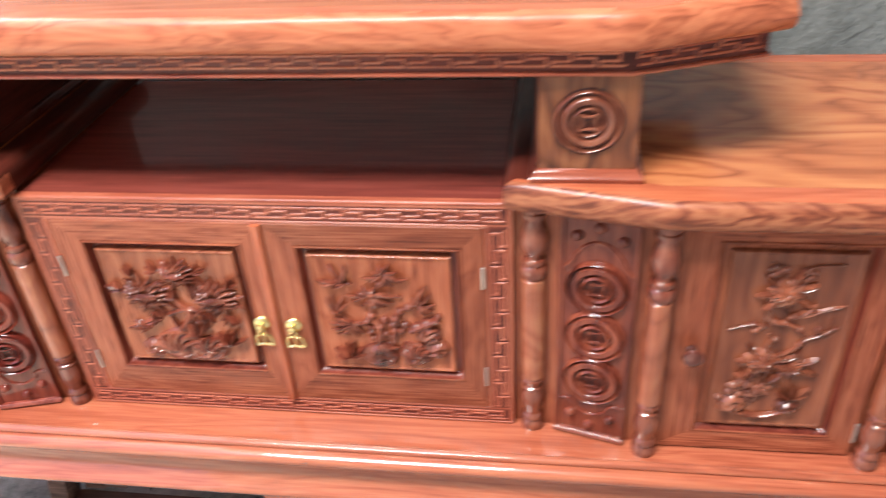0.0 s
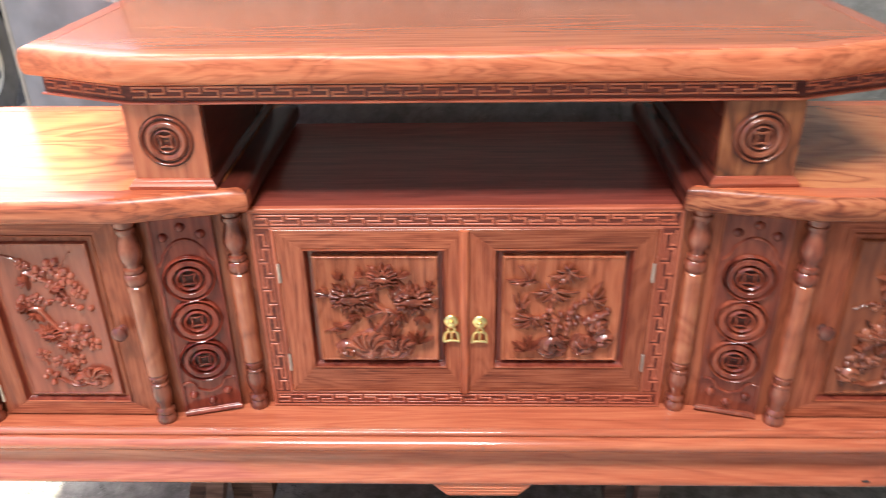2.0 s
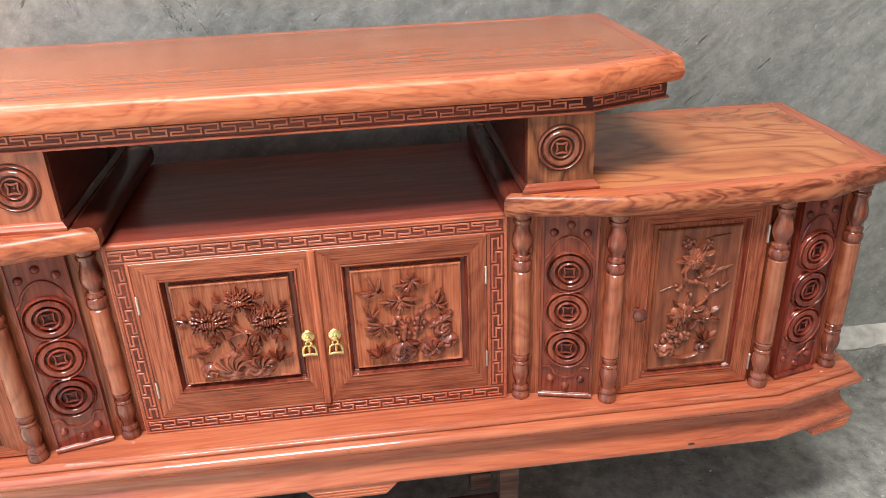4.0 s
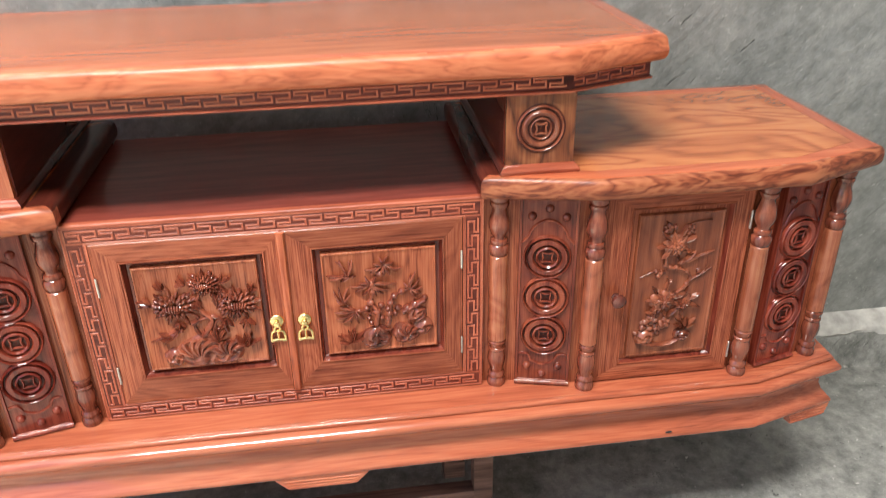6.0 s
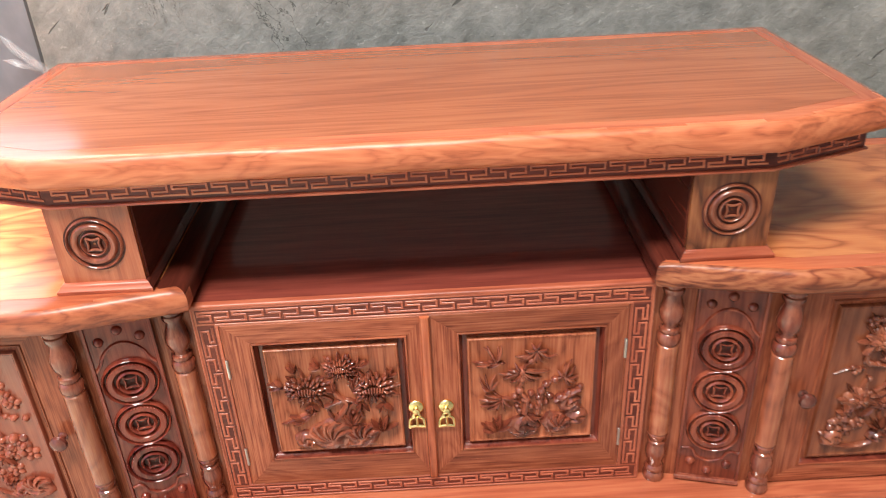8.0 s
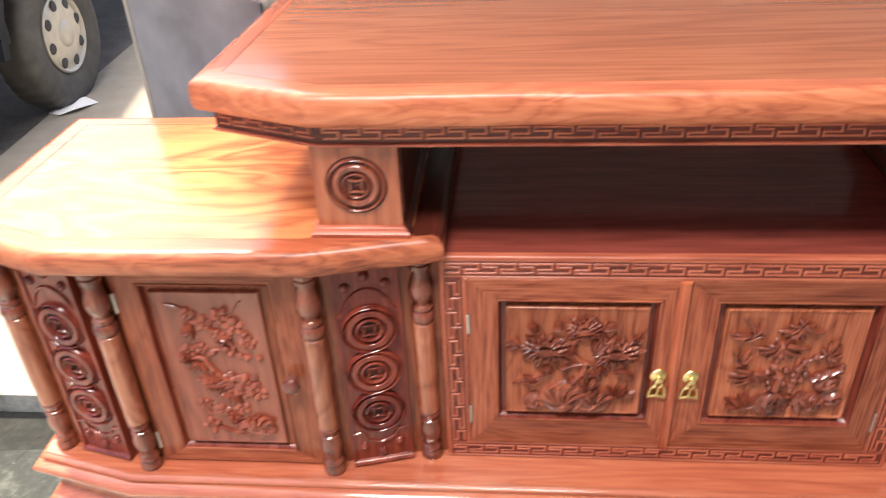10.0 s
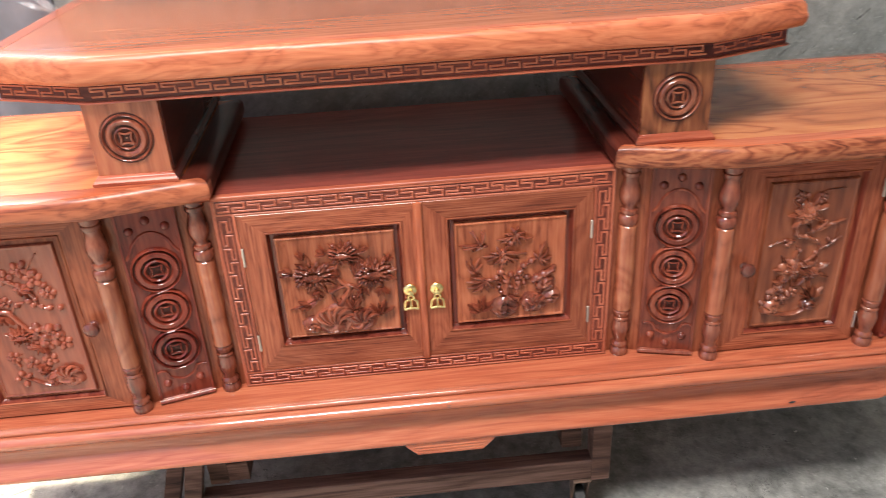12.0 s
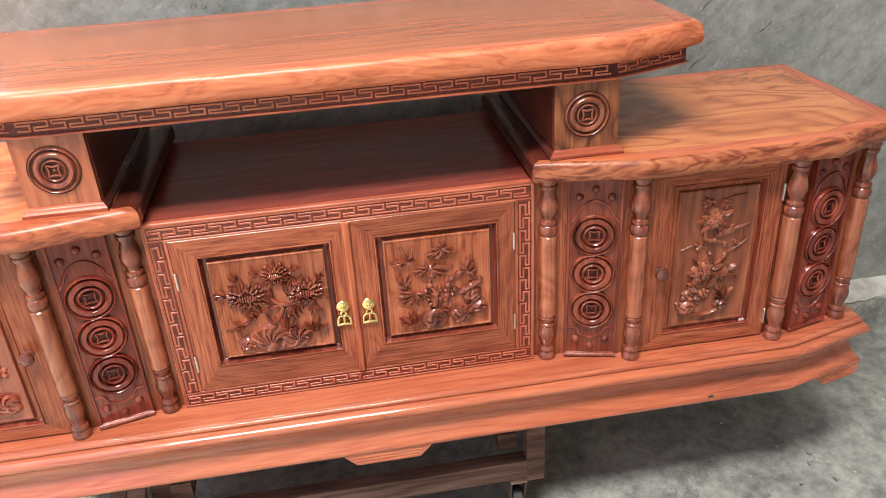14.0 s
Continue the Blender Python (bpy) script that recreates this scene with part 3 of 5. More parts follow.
# boxes that carry the upper top
for cx in (-0.523, 0.509):
    bm = bmesh.new()
    box(bm, cx - 0.067, cx + 0.067, -0.038, 0.455, 0.945, 1.1045, 0.003)
    riser = part("riser_box", bm, wood_z if cx < 0 else riser_z, cabinet, "plain riser box with a ring medallion on its front")
    bm = bmesh.new()
    rr = [(cx - 0.079, -0.050), (cx + 0.079, -0.050), (cx + 0.079, 0.457), (cx - 0.079, 0.457)]
    loft(bm, [[(p[0], p[1], z) for p in inset(rr, d)] for d, z in ((0.001, 0.945), (0, 0.948), (0, 0.952), (0.004, 0.9555), (0.005, 0.958), (0.010, 0.9625), (0.012, 0.963))])
    foot = part("foot_moulding", bm, key_x if cx < 0 else carve_x, riser)
    foot.data.materials.append(bay_shade)
    # inner flank of the moulding is coloured as if in shade
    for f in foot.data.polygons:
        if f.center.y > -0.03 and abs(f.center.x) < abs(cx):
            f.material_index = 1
    # thin added panel that paints the riser's inner side in shade
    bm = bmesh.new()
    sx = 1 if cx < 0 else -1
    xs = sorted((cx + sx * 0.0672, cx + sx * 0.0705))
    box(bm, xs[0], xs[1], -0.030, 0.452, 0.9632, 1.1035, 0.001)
    part("side_panel", bm, bay_shade, riser, "inner side panel coloured dark for shade in the bay")
    ring_medallion(plane_at(cx, -0.0383, 1.034), riser, 0.0480, 1.5, carve_wood if cx < 0 else olive_carve, bold=True)

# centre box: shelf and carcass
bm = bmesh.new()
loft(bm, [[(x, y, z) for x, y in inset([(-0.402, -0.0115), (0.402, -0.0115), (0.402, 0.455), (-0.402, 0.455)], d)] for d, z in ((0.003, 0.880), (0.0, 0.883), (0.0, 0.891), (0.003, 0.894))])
part("shelf_board", bm, shelf_x, cabinet, "glossy shelf board, darkened for shade in the open middle bay")
bm = bmesh.new()
loft(bm, [[(x, y, z) for y, z in ((-0.011, 0.8885), (-0.0232, 0.8885), (-0.0238, 0.8898), (-0.0238, 0.8915), (-0.0228, 0.8935), (-0.0195, 0.8952), (-0.011, 0.8955))] for x in (-0.401, 0.401)])
part("shelf_lip", bm, key_x, cabinet, "thin red-brown rounded shelf lip")
bm = bmesh.new()
box(bm, -0.40, 0.40, 0.0, 0.45, 0.43, 0.8805, 0.001)
part("centre_carcass", bm, frame_z, cabinet)
for s in (-1, 1):
    bm = bmesh.new()
    pl = [(0.404, -0.008), (0.45, -0.012), (0.60, -0.045), (1.0, -0.045), (1.17, -0.012), (1.215, 0.0), (1.215, 0.44), (0.404, 0.44)]
    pl = pl if s > 0 else mirrored(pl)
    loft(bm, [[(x, y, 0.43) for x, y in pl], [(x, y, 0.8985) for x, y in pl]])
    part("side_carcass", bm, frame_z, cabinet)

# key frame round the middle doors
FZ0, FZ1, FXO, FXI, FY = 0.434, 0.8884, 0.404, 0.361, -0.022
bm = bmesh.new()
for x0, x1, z0, z1 in ((-FXO, FXO, 0.8515, FZ1), (-FXO, FXO, FZ0, 0.472), (-FXO, -FXI, 0.4721, 0.8514), (FXI, FXO, 0.4721, 0.8514)):
    box(bm, x0, x1, FY, 0.001, z0, z1, 0.0008)
key_frame = part("key_frame", bm, key_x, cabinet, "face frame carved with a running key pattern")
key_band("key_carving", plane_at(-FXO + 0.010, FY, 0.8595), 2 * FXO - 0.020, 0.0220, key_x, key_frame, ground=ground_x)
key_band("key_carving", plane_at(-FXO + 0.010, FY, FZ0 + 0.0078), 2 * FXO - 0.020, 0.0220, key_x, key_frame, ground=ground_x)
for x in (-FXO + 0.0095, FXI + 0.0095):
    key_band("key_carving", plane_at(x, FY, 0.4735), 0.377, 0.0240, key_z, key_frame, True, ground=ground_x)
for x, z0, z1, w in ((FXO, FZ0, FZ1, 0.0036), (FXI + 0.0042, 0.4680, 0.8555, 0.0042)):
    m = plane_at(0, FY, 0)
    for a, b, c, d, mat in ((-x, z0, x, z0 + w, key_x), (-x, z1 - w, x, z1, key_x), (-x, z0 + w, -x + w, z1 - w, key_z), (x - w, z0 + w, x, z1 - w, key_z)):
        bm = bmesh.new()
        bar(bm, m, a, b, c, d, w, 0.0014)
        part("key_bead", bm, mat, key_frame)


def door(x0, x1, z0, z1, y, margins, hinge_side, label, field=None, hinges=(0.2, 0.756)):
    """A framed door: the raised panel is the door's mesh, stiles, rails, hinges and handle hang on it. margins: left, right, bottom, top."""
    ml, mr, mb, mt = margins
    fx0, fx1, fz0, fz1 = x0 + ml, x1 - mr, z0 + mb, z1 - mt
    bm = bmesh.new()
    def ring(d, w):
        return [(fx0 + d, y - w, fz0 + d), (fx1 - d, y - w, fz0 + d), (fx1 - d, y - w, fz1 - d), (fx0 + d, y - w, fz1 - d)]
    loft(bm, [ring(0.0170, -0.02), ring(0.0170, -0.0075), ring(0.0176, -0.0042), ring(0.0190, -0.0026), ring(0.0212, -0.0026), ring(0.0228, -0.0044), ring(0.0250, -0.0052)])
    leaf = part("door", bm, field or panel_z, cabinet, label)
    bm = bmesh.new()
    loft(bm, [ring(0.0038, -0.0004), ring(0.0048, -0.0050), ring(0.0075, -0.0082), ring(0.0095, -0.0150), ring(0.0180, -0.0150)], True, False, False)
    part("moulding", bm, groove_z, leaf, "dark recessed moulding round the panel")
    prof = [(0.0, -0.018), (0.0, -0.001), (0.001, 0.0), (1, 0.0), (1.0005, -0.0010), (1.0012, -0.0010), (1.0020, 0.0014), (1.0038, 0.0018), (1.0052, 0.0006), (1.0056, -0.004)]
    O = [(x0, z0), (x1, z0), (x1, z1), (x0, z1)]
    I = [(fx0, fz0), (fx1, fz0), (fx1, fz1), (fx0, fz1)]
    for k in range(4):
        bm = bmesh.new()
        j = (k + 1) % 4
        loops = []
        for end in (k, j):
            o, i = Vector(O[end]), Vector(I[end])
            sx, sz = (1 if end in (0, 3) else -1), (1 if end in (0, 1) else -1)
            line = []
            for d, w in prof:
                if d < 1:
                    p = o + Vector((sx, sz)) * d
                elif d == 1:
                    p = i - Vector((sx, sz)) * 0.002
                else:
                    p = i + Vector((sx, sz)) * (d - 1.0015)
                gap = 0.00035 if end == k else -0.00035
                line.append((p.x + (gap if k == 0 else -gap if k == 2 else 0), y - w, p.y + (gap if k == 1 else -gap if k == 3 else 0)))
            loops.append(line)
        loft(bm, loops, False, False, False)
        part("rail" if k in (0, 2) else "stile", bm, frame_x if k in (0, 2) else frame_z, leaf)
    hx = x0 + 0.002 if hinge_side < 0 else x1 - 0.002
    for hz in [z0 + q * (z1 - z0) for q in hinges]:
        bm = bmesh.new()
        lathe(bm, [(-0.021, 0.0018), (-0.02, 0.0027), (0.02, 0.0027), (0.021, 0.0018)], Matrix.Translation((hx, y - 0.0025, hz)), 8)
        box(bm, hx - 0.0024, hx + 0.0024, y - 0.0022, y - 0.0004, hz - 0.02, hz + 0.02, 0.0005)
        part("hinge", bm, steel, leaf, "thin steel hinge")
    m = plane_at((fx0 + fx1) / 2, y + 0.0052, (fz0 + fz1) / 2)
    return leaf, m, fx1 - fx0 - 0.05, fz1 - fz0 - 0.05


DOOR_Y = -0.024
CL = door(-0.360, -0.0015, 0.473, 0.851, DOOR_Y, (0.049, 0.0335, 0.060, 0.041), -1, "small door with a carved chrysanthemum panel")
CR = door(0.0015, 0.360, 0.473, 0.851, DOOR_Y, (0.0535, 0.037, 0.060, 0.041), 1, "small door with a carved bamboo panel")
SY = -0.056
SL = door(-0.962, -0.641, 0.436, 0.896, SY, (0.046, 0.049, 0.032, 0.039), -1, "side door with a carved plum branch panel", red_panel, (0.12, 0.83))
SR = door(0.641, 0.962, 0.436, 0.896, SY, (0.062, 0.039, 0.040, 0.038), 1, "side door with a carved blossom and bird panel", olive_z, (0.12, 0.825))

# rounded strip that covers the joint of the middle doors
bm = bmesh.new()
loft(bm, [[(-0.001 + x, DOOR_Y - w, z) for x, w in ((-0.009, -0.002), (-0.009, 0.003), (-0.006, 0.0075), (0, 0.009), (0.006, 0.0075), (0.009, 0.003), (0.009, -0.002))] for z in (0.474, 0.850)])
part("astragal", bm, wood_z, CR[0])


def pull(x, z, leaf):
    m = plane_at(x, DOOR_Y, z)
    bm = bmesh.new()
    lathe(bm, [(0, 0.0155), (0.002, 0.0155), (0.004, 0.0142), (0.0065, 0.010), (0.007, 0.005), (0.012, 0.005), (0.014, 0.0066), (0.016, 0.006), (0.0175, 0.003)], m, 18)
    rose = part("pull", bm, brass, leaf, "polished brass drop pull")
    bm = bmesh.new()
    for pts, r in (([(0, -0.0052, 0.010), (0.006, -0.0103, 0.011), (0.004, -0.0163, 0.010), (0, -0.0189, 0.009)], 0.0026), ([(0, -0.0052, 0.010), (-0.006, -0.0103, 0.011), (-0.004, -0.0163, 0.010), (0, -0.0189, 0.009)], 0.0026),
                   ([(-0.003, -0.0172, 0.009), (-0.0118, -0.0235, 0.007), (-0.0145, -0.0430, 0.005)], 0.0031), ([(0.003, -0.0172, 0.009), (0.0118, -0.0235, 0.007), (0.0145, -0.0430, 0.005)], 0.0031),
                   ([(0, -0.0172, 0.009), (0, -0.0301, 0.007), (0, -0.0430, 0.005)], 0.0030), ([(-0.0155, -0.0447, 0.005), (0, -0.0421, 0.005), (0.0155, -0.0447, 0.005)], 0.0034)):
        tube(bm, curve_pts(pts, 4), r, 7, m)
    part("drop", bm, brass, leaf)


pull(-0.027, 0.648, CL[0])
pull(0.029, 0.646, CR[0])


def knob(x, z, leaf):
    bm = bmesh.new()
    lathe(bm, [(0, 0.009), (0.002, 0.009), (0.004, 0.0065), (0.010, 0.0065), (0.014, 0.012), (0.020, 0.0162), (0.026, 0.015), (0.031, 0.0085), (0.0325, 0.003)], plane_at(x, SY, z), 18)
    part("knob", bm, knob_wood, leaf, "dark turned wooden knob")


knob(-0.672, 0.652, SL[0])
knob(0.684, 0.655, SR[0])

# turned columns
COL = ((0, .0185), (.012, .0192), (.026, .0185), (.030, .0150), (.036, .0150), (.040, .0172), (.050, .0178), (.058, .0168), (.063, .0138), (.072, .0132), (.090, .0145), (.112, .0172), (.135, .0194), (.158, .0198), (.178, .0180), (.196, .0148), (.206, .0128), (.214, .0128),
       (.219, .0160), (.228, .0172), (.237, .0162), (.242, .0150), (.248, .0178), (.262, .0194), (.278, .0190), (.288, .0178), (.293, .0158), (.297, .0158), (.301, .0176), (.50, .0182), (.738, .0176), (.743, .0158), (.747, .0158), (.752, .0176), (.766, .0168), (.776, .0146), (.784, .0140), (.788, .0164), (.796, .0168), (.802, .0152), (.812, .0158),
       (.830, .0178), (.850, .0184), (.872, .0174), (.893, .0150), (.908, .0134), (.922, .0130), (.930, .0160), (.940, .0174), (.950, .0164), (.955, .0148), (.962, .0168), (.975, .0186), (.990, .0188), (1.0, .0172))
for x, y in ((0.437, -0.020), (0.620, -0.068), (0.984, -0.070), (1.180, -0.022)):
    for s in (-1, 1):
        at = Matrix.Translation((s * x + (0.007 if s > 0 and x == 0.620 else 0), y + 0.003, 0)) @ Matrix.Diagonal((1.13, 1.13, 1, 1))
        bm = bmesh.new()
        lathe(bm, [(0.8985 - f * 0.4675, r) for f, r in COL if 0.296 < f < 0.744], at, 22)
        column = part("column", bm, shaft_z, cabinet, "turned baluster column")
        for name, lo, hi in (("capital", -1, 0.2975), ("column_foot", 0.7425, 2)):
            bm = bmesh.new()
            lathe(bm, [(0.8985 - f * 0.4675, r) for f, r in COL if lo < f < hi], at, 22)
            part(name, bm, turned_z, column)


def carved_board(x, y, turn, width, stain_z):
    """The board of three ring medallions between two columns."""
    m = plane_at(x, y, 0.436, turn)
    bm = bmesh.new()
    h, hw = 0.4615, width / 2
    loft(bm, [[m @ Vector(p) for p in ((-hw, 0, w), (hw, 0, w), (hw, h, w), (-hw, h, w))] for w in (-0.02, 0.0)])
    board = part("carved_board", bm, stain_z, cabinet, "dark stained board carved with three ring medallions")
    bm = bmesh.new()
    for a, b, c, d in ((-hw, 0.008, -hw + 0.007, h), (hw - 0.007, 0.008, hw, h)):
        bar(bm, m, a, b, c, d, 0.007, 0.0045)
    loft(bm, [[m @ Vector((u, v, w)) for v, w in ((0, -0.004), (0, 0.008), (0.003, 0.0095), (0.0065, 0.0075), (0.009, 0.004), (0.0095, -0.004))] for u in (-hw, hw)])
    part("border", bm, stain_z, board)
    for z in (0.7565, 0.661, 0.566):
        ring_medallion(m @ Matrix.Translation((0, z - 0.436, 0)), board, 0.0500, 2.2, stain_z)
    bm = bmesh.new()
    e = hw - 0.008
    tube(bm, curve_pts([(-e, 0.352, 0.001), (-0.040, 0.366, 0.001), (-0.034, 0.381, 0.001), (-0.018, 0.398, 0.001), (0, 0.404, 0.001), (0.018, 0.398, 0.001), (0.034, 0.381, 0.001), (0.040, 0.366, 0.001), (e, 0.352, 0.001)], 4), 0.0034, 6, m)
    part("scroll", bm, stain_z, board)
    bm = bmesh.new()
    tube(bm, curve_pts([(-e, 0.076, 0.001), (-0.036, 0.078, 0.001), (-0.029, 0.070, 0.001), (-0.024, 0.060, 0.001), (0, 0.050, 0.001), (0.024, 0.060, 0.001), (0.029, 0.070, 0.001), (0.036, 0.078, 0.001), (e, 0.076, 0.001)], 4), 0.0034, 6, m)
    part("scroll", bm, stain_z, board)
    for u, v in ((-0.034, 0.412), (0, 0.430), (0.034, 0.412), (-0.034, 0.046), (0, 0.026), (0.034, 0.046)):
        bm = bmesh.new()
        dome(bm, m, u, v, 0.0095, 0.0095, 0, 12)
        part("boss", bm, stain_z, board)


for s in (-1, 1):
    carved_board(0.535 if s > 0 else -0.5285, -0.040, -s * 14.5, 0.120 if s > 0 else 0.116, board_red if s > 0 else stain_z)
    carved_board(s * 1.083, -0.042, s * 13.7, 0.112, stain_z)

# moulded base
bm = bmesh.new()
prof = [(0.30, 0.300), (0.010, 0.296), (0.006, 0.298), (0.004, 0.303), (0.005, 0.309), (0.011, 0.313), (0.016, 0.320), (0.026, 0.332), (0.032, 0.346), (0.033, 0.360), (0.029, 0.372), (0.018, 0.382), (0.010, 0.3875), (0.004, 0.391), (0.001, 0.396), (0.0, 0.401), (0.001, 0.406), (0.005, 0.4098), (0.012, 0.4136), (0.019, 0.4158),
        (0.0225, 0.4164), (0.0228, 0.4172), (0.0186, 0.4180), (0.0172, 0.4215), (0.0178, 0.4252), (0.0205, 0.4277), (0.0255, 0.4284), (0.0262, 0.4290), (0.0266, 0.4320), (0.0276, 0.4322)]
loft(bm, [[(p.x, p.y, z) for p in inset(BASE, min(d, 0.2))] for d, z in prof])
part("base", bm, base_x, cabinet, "stepped and coved base moulding", sharp=50)


def bracket(cx, w_top, w_bot, y, turn=0.0):
    m = plane_at(cx, y, 0.262, turn)
    bm = bmesh.new()
    loops = []
    for w in (-0.05, 0.0, 0.004):
        d = 0.002 if w > 0.001 else 0.0
        loops.append([m @ Vector((u, v, w)) for u, v in ((-w_bot / 2 + d, d), (w_bot / 2 - d, d), (w_top / 2 - d, 0.030), (w_top / 2 - d, 0.0345), (-w_top / 2 + d, 0.0345), (-w_top / 2 + d, 0.030))])
    loft(bm, loops)
    for k in range(3):
        bar(bm, m, -w_bot / 2 - 0.003 * (k + 1), 0.006 + 0.008 * k, w_bot / 2 + 0.003 * (k + 1), 0.010 + 0.008 * k, 0.004, 0.0025, 0.003)
    part("bracket_foot", bm, base_x, cabinet, "stepped bracket foot under the base")


bracket(0.035, 0.205, 0.150, -0.105)
for s in (-1, 1):
    bracket(s * (1.195 if s > 0 else 1.17), 0.125, 0.098, -0.060 if s > 0 else -0.065, s * 13.4)

# ---- relief carvings of the doors ----
class Carver:
    """Carves on one door panel, in shares of its width and height."""

    def __init__(self, info, material=carve_wood, deep=1.3):
        self.leaf, self.m, self.w, self.h = info
        self.m = self.m @ Matrix.Diagonal((1, 1, deep, 1))
        self.material = material

    def at(self, u, v):
        return (u - 0.5) * self.w, (v - 0.5) * self.h

    def done(self, name, bm):
        return part(name, bm, self.material, self.leaf)

    def flower(self, u, v, r, rings=((18, 1.0, 0.0), (15, 0.78, 0.0022), (12, 0.56, 0.0040), (8, 0.36, 0.0052)), wide=0.36, seed=0):
        rng = random.Random(seed + int(u * 1000))
        bm = bmesh.new()
        x, y = self.at(u, v)
        for n, s, w0 in rings:
            o = rng.random()
            for i in range(n):
                a = 2 * math.pi * (i + o) / n + rng.uniform(-0.1, 0.1)
                petal(bm, self.m, x + 0.12 * r * math.cos(a), y + 0.12 * r * math.sin(a), a, r * s * rng.uniform(0.82, 1.05), r * wide * 2 * s * 8 / n * (1.15 if n > 7 else 1.0), 0.0075, w0 * 1.8)
        dome(bm, self.m, x, y, r * 0.2, 0.004, rings[-1][2] * 1.8 + 0.0035, 8)
        return self.done("flower", bm)

    def mum(self, u, v, r, lean=0.0, seed=0):
        """A half-open chrysanthemum: a ribbed bowl set in rings of rounded petals, with a few pointed tips."""
        rng = random.Random(seed)
        bm = bmesh.new()
        x, y = self.at(u, v)
        for i in range(9):
            a = 2 * math.pi * (i + rng.random() * 0.6) / 9
            petal(bm, self.m, x + 0.6 * r * math.cos(a), y + 0.5 * r * math.sin(a), a, r * rng.uniform(0.5, 0.75), r * 0.3, 0.0055, 0.0)
        for n, q, w0, size in ((15, 0.82, 0.001, 0.20), (13, 0.62, 0.004, 0.17)):
            for i in range(n):
                a = 2 * math.pi * (i + rng.random() * 0.3) / n
                dome(bm, self.m, x + q * r * math.cos(a), y + q * 0.78 * r * math.sin(a), r * size * rng.uniform(0.9, 1.2), 0.0062, w0, 7, 0.5, a + rng.uniform(-0.2, 0.2))
        for i in range(8):
            f = (i - 3.5) / 3.5
            p = [(x + 0.46 * r * f, y + 0.10 * r - 0.10 * r * f * f + lean * 0.2 * r * f, 0.0065), (x + 0.42 * r * f, y - 0.10 * r + 0.05 * r * f * f, 0.0100), (x + 0.30 * r * f, y - 0.34 * r + 0.12 * r * f * f, 0.0050)]
            tube(bm, curve_pts(p, 3), 0.058 * r, 6, self.m)
        for i in range(6):
            a = math.radians(20 + 28 * i)
            dome(bm, self.m, x + 0.34 * r * math.cos(a), y + 0.1 * r + 0.26 * r * math.sin(a), r * 0.15, 0.0055, 0.005, 7, 0.6, a)
        return self.done("flower", bm)

    def blossom(self, u, v, r, n=5, turn=0.0):
        """A blossom of round petals seen from the front."""
        bm = bmesh.new()
        x, y = self.at(u, v)
        for i in range(n):
            a = 2 * math.pi * i / n + turn
            dome(bm, self.m, x + 0.56 * r * math.cos(a), y + 0.56 * r * math.sin(a), 0.46 * r, 0.0052, 0.0012 * (i % 2), 9, 0.86, a)
        dome(bm, self.m, x, y, 0.24 * r, 0.0042, 0.0035, 7)
        return self.done("blossom", bm)

    def ridges(self, u, v, r, n=5, seed=0):
        """Flowing ridges that curl over a stone."""
        rng = random.Random(seed)
        x, y = self.at(u, v)
        for i in range(n):
            bm = bmesh.new()
            a = math.pi * (0.08 + 0.84 * (i + 0.5) / n)
            q = r * rng.uniform(0.85, 1.05)
            p = [(x + 0.15 * r * math.cos(a), y - 0.1 * r, 0.008), (x + 0.55 * q * math.cos(a + 0.25), y + 0.45 * q * math.sin(a + 0.25), 0.0095), (x + q * math.cos(a), y + 0.8 * q * math.sin(a), 0.006), (x + 1.12 * q * math.cos(a - 0.35), y + 0.72 * q * math.sin(a - 0.35), 0.002)]
            tube(bm, curve_pts(p, 5), [0.0022 + 0.0022 * math.sin(math.pi * k / 15) for k in range(16)], 6, self.m, 1.2)
            self.done("ridge", bm)

    def leaves(self, u, v, n, length, a0, a1, width=0.4, r0=0.0, seed=0, high=0.0042, name="leaf"):
        rng = random.Random(seed + int(v * 1000))
        x, y = self.at(u, v)
        for i in range(n):
            bm = bmesh.new()
            a = radians(a0 + (a1 - a0) * (i + 0.5) / n + rng.uniform(-9, 9))
            l = length * rng.uniform(0.7, 1.1)
            petal(bm, self.m, x + r0 * math.cos(a), y + r0 * math.sin(a), a, l, l * width, high * rng.uniform(1.5, 2.1), rng.uniform(0, 0.0025))
            self.done(name, bm)

    def spray(self, u, v, tips, seed=0, name="bamboo_leaf", wide=0.0024):
        """Long curved blades that spread from one node to their tips."""
        rng = random.Random(seed)
        x, y = self.at(u, v)
        for tu, tv in tips:
            bm = bmesh.new()
            tx, ty = self.at(tu, tv)
            bend = rng.uniform(-0.12, 0.12)
            mid = (x + 0.5 * (tx - x) - bend * (ty - y), y + 0.5 * (ty - y) + bend * (tx - x), rng.uniform(0.0045, 0.0075))
            pts = curve_pts([(x, y, 0.003), mid, (tx, ty, 0.0014)], 5)
            k = len(pts) - 1
            tube(bm, pts, [0.0005 + wide * math.sin(math.pi * (0.12 + 0.88 * i / k)) ** 0.8 if i < k else 0.0004 for i in range(k + 1)], 6, self.m, 1.2)
            self.done(name, bm)

    def branch(self, pts, r0, r1, knots=0, name="branch"):
        bm = bmesh.new()
        c = curve_pts([(*self.at(u, v), 0.0012) for u, v in pts], 5)
        k = len(c) - 1
        tube(bm, c, [r0 + (r1 - r0) * i / k + (0.0007 * math.sin(i * 2.1)) for i in range(k + 1)], 7, self.m, 1.3)
        for i in range(1, knots + 1):
            p = c[min(k, int(k * i / (knots + 1)))]
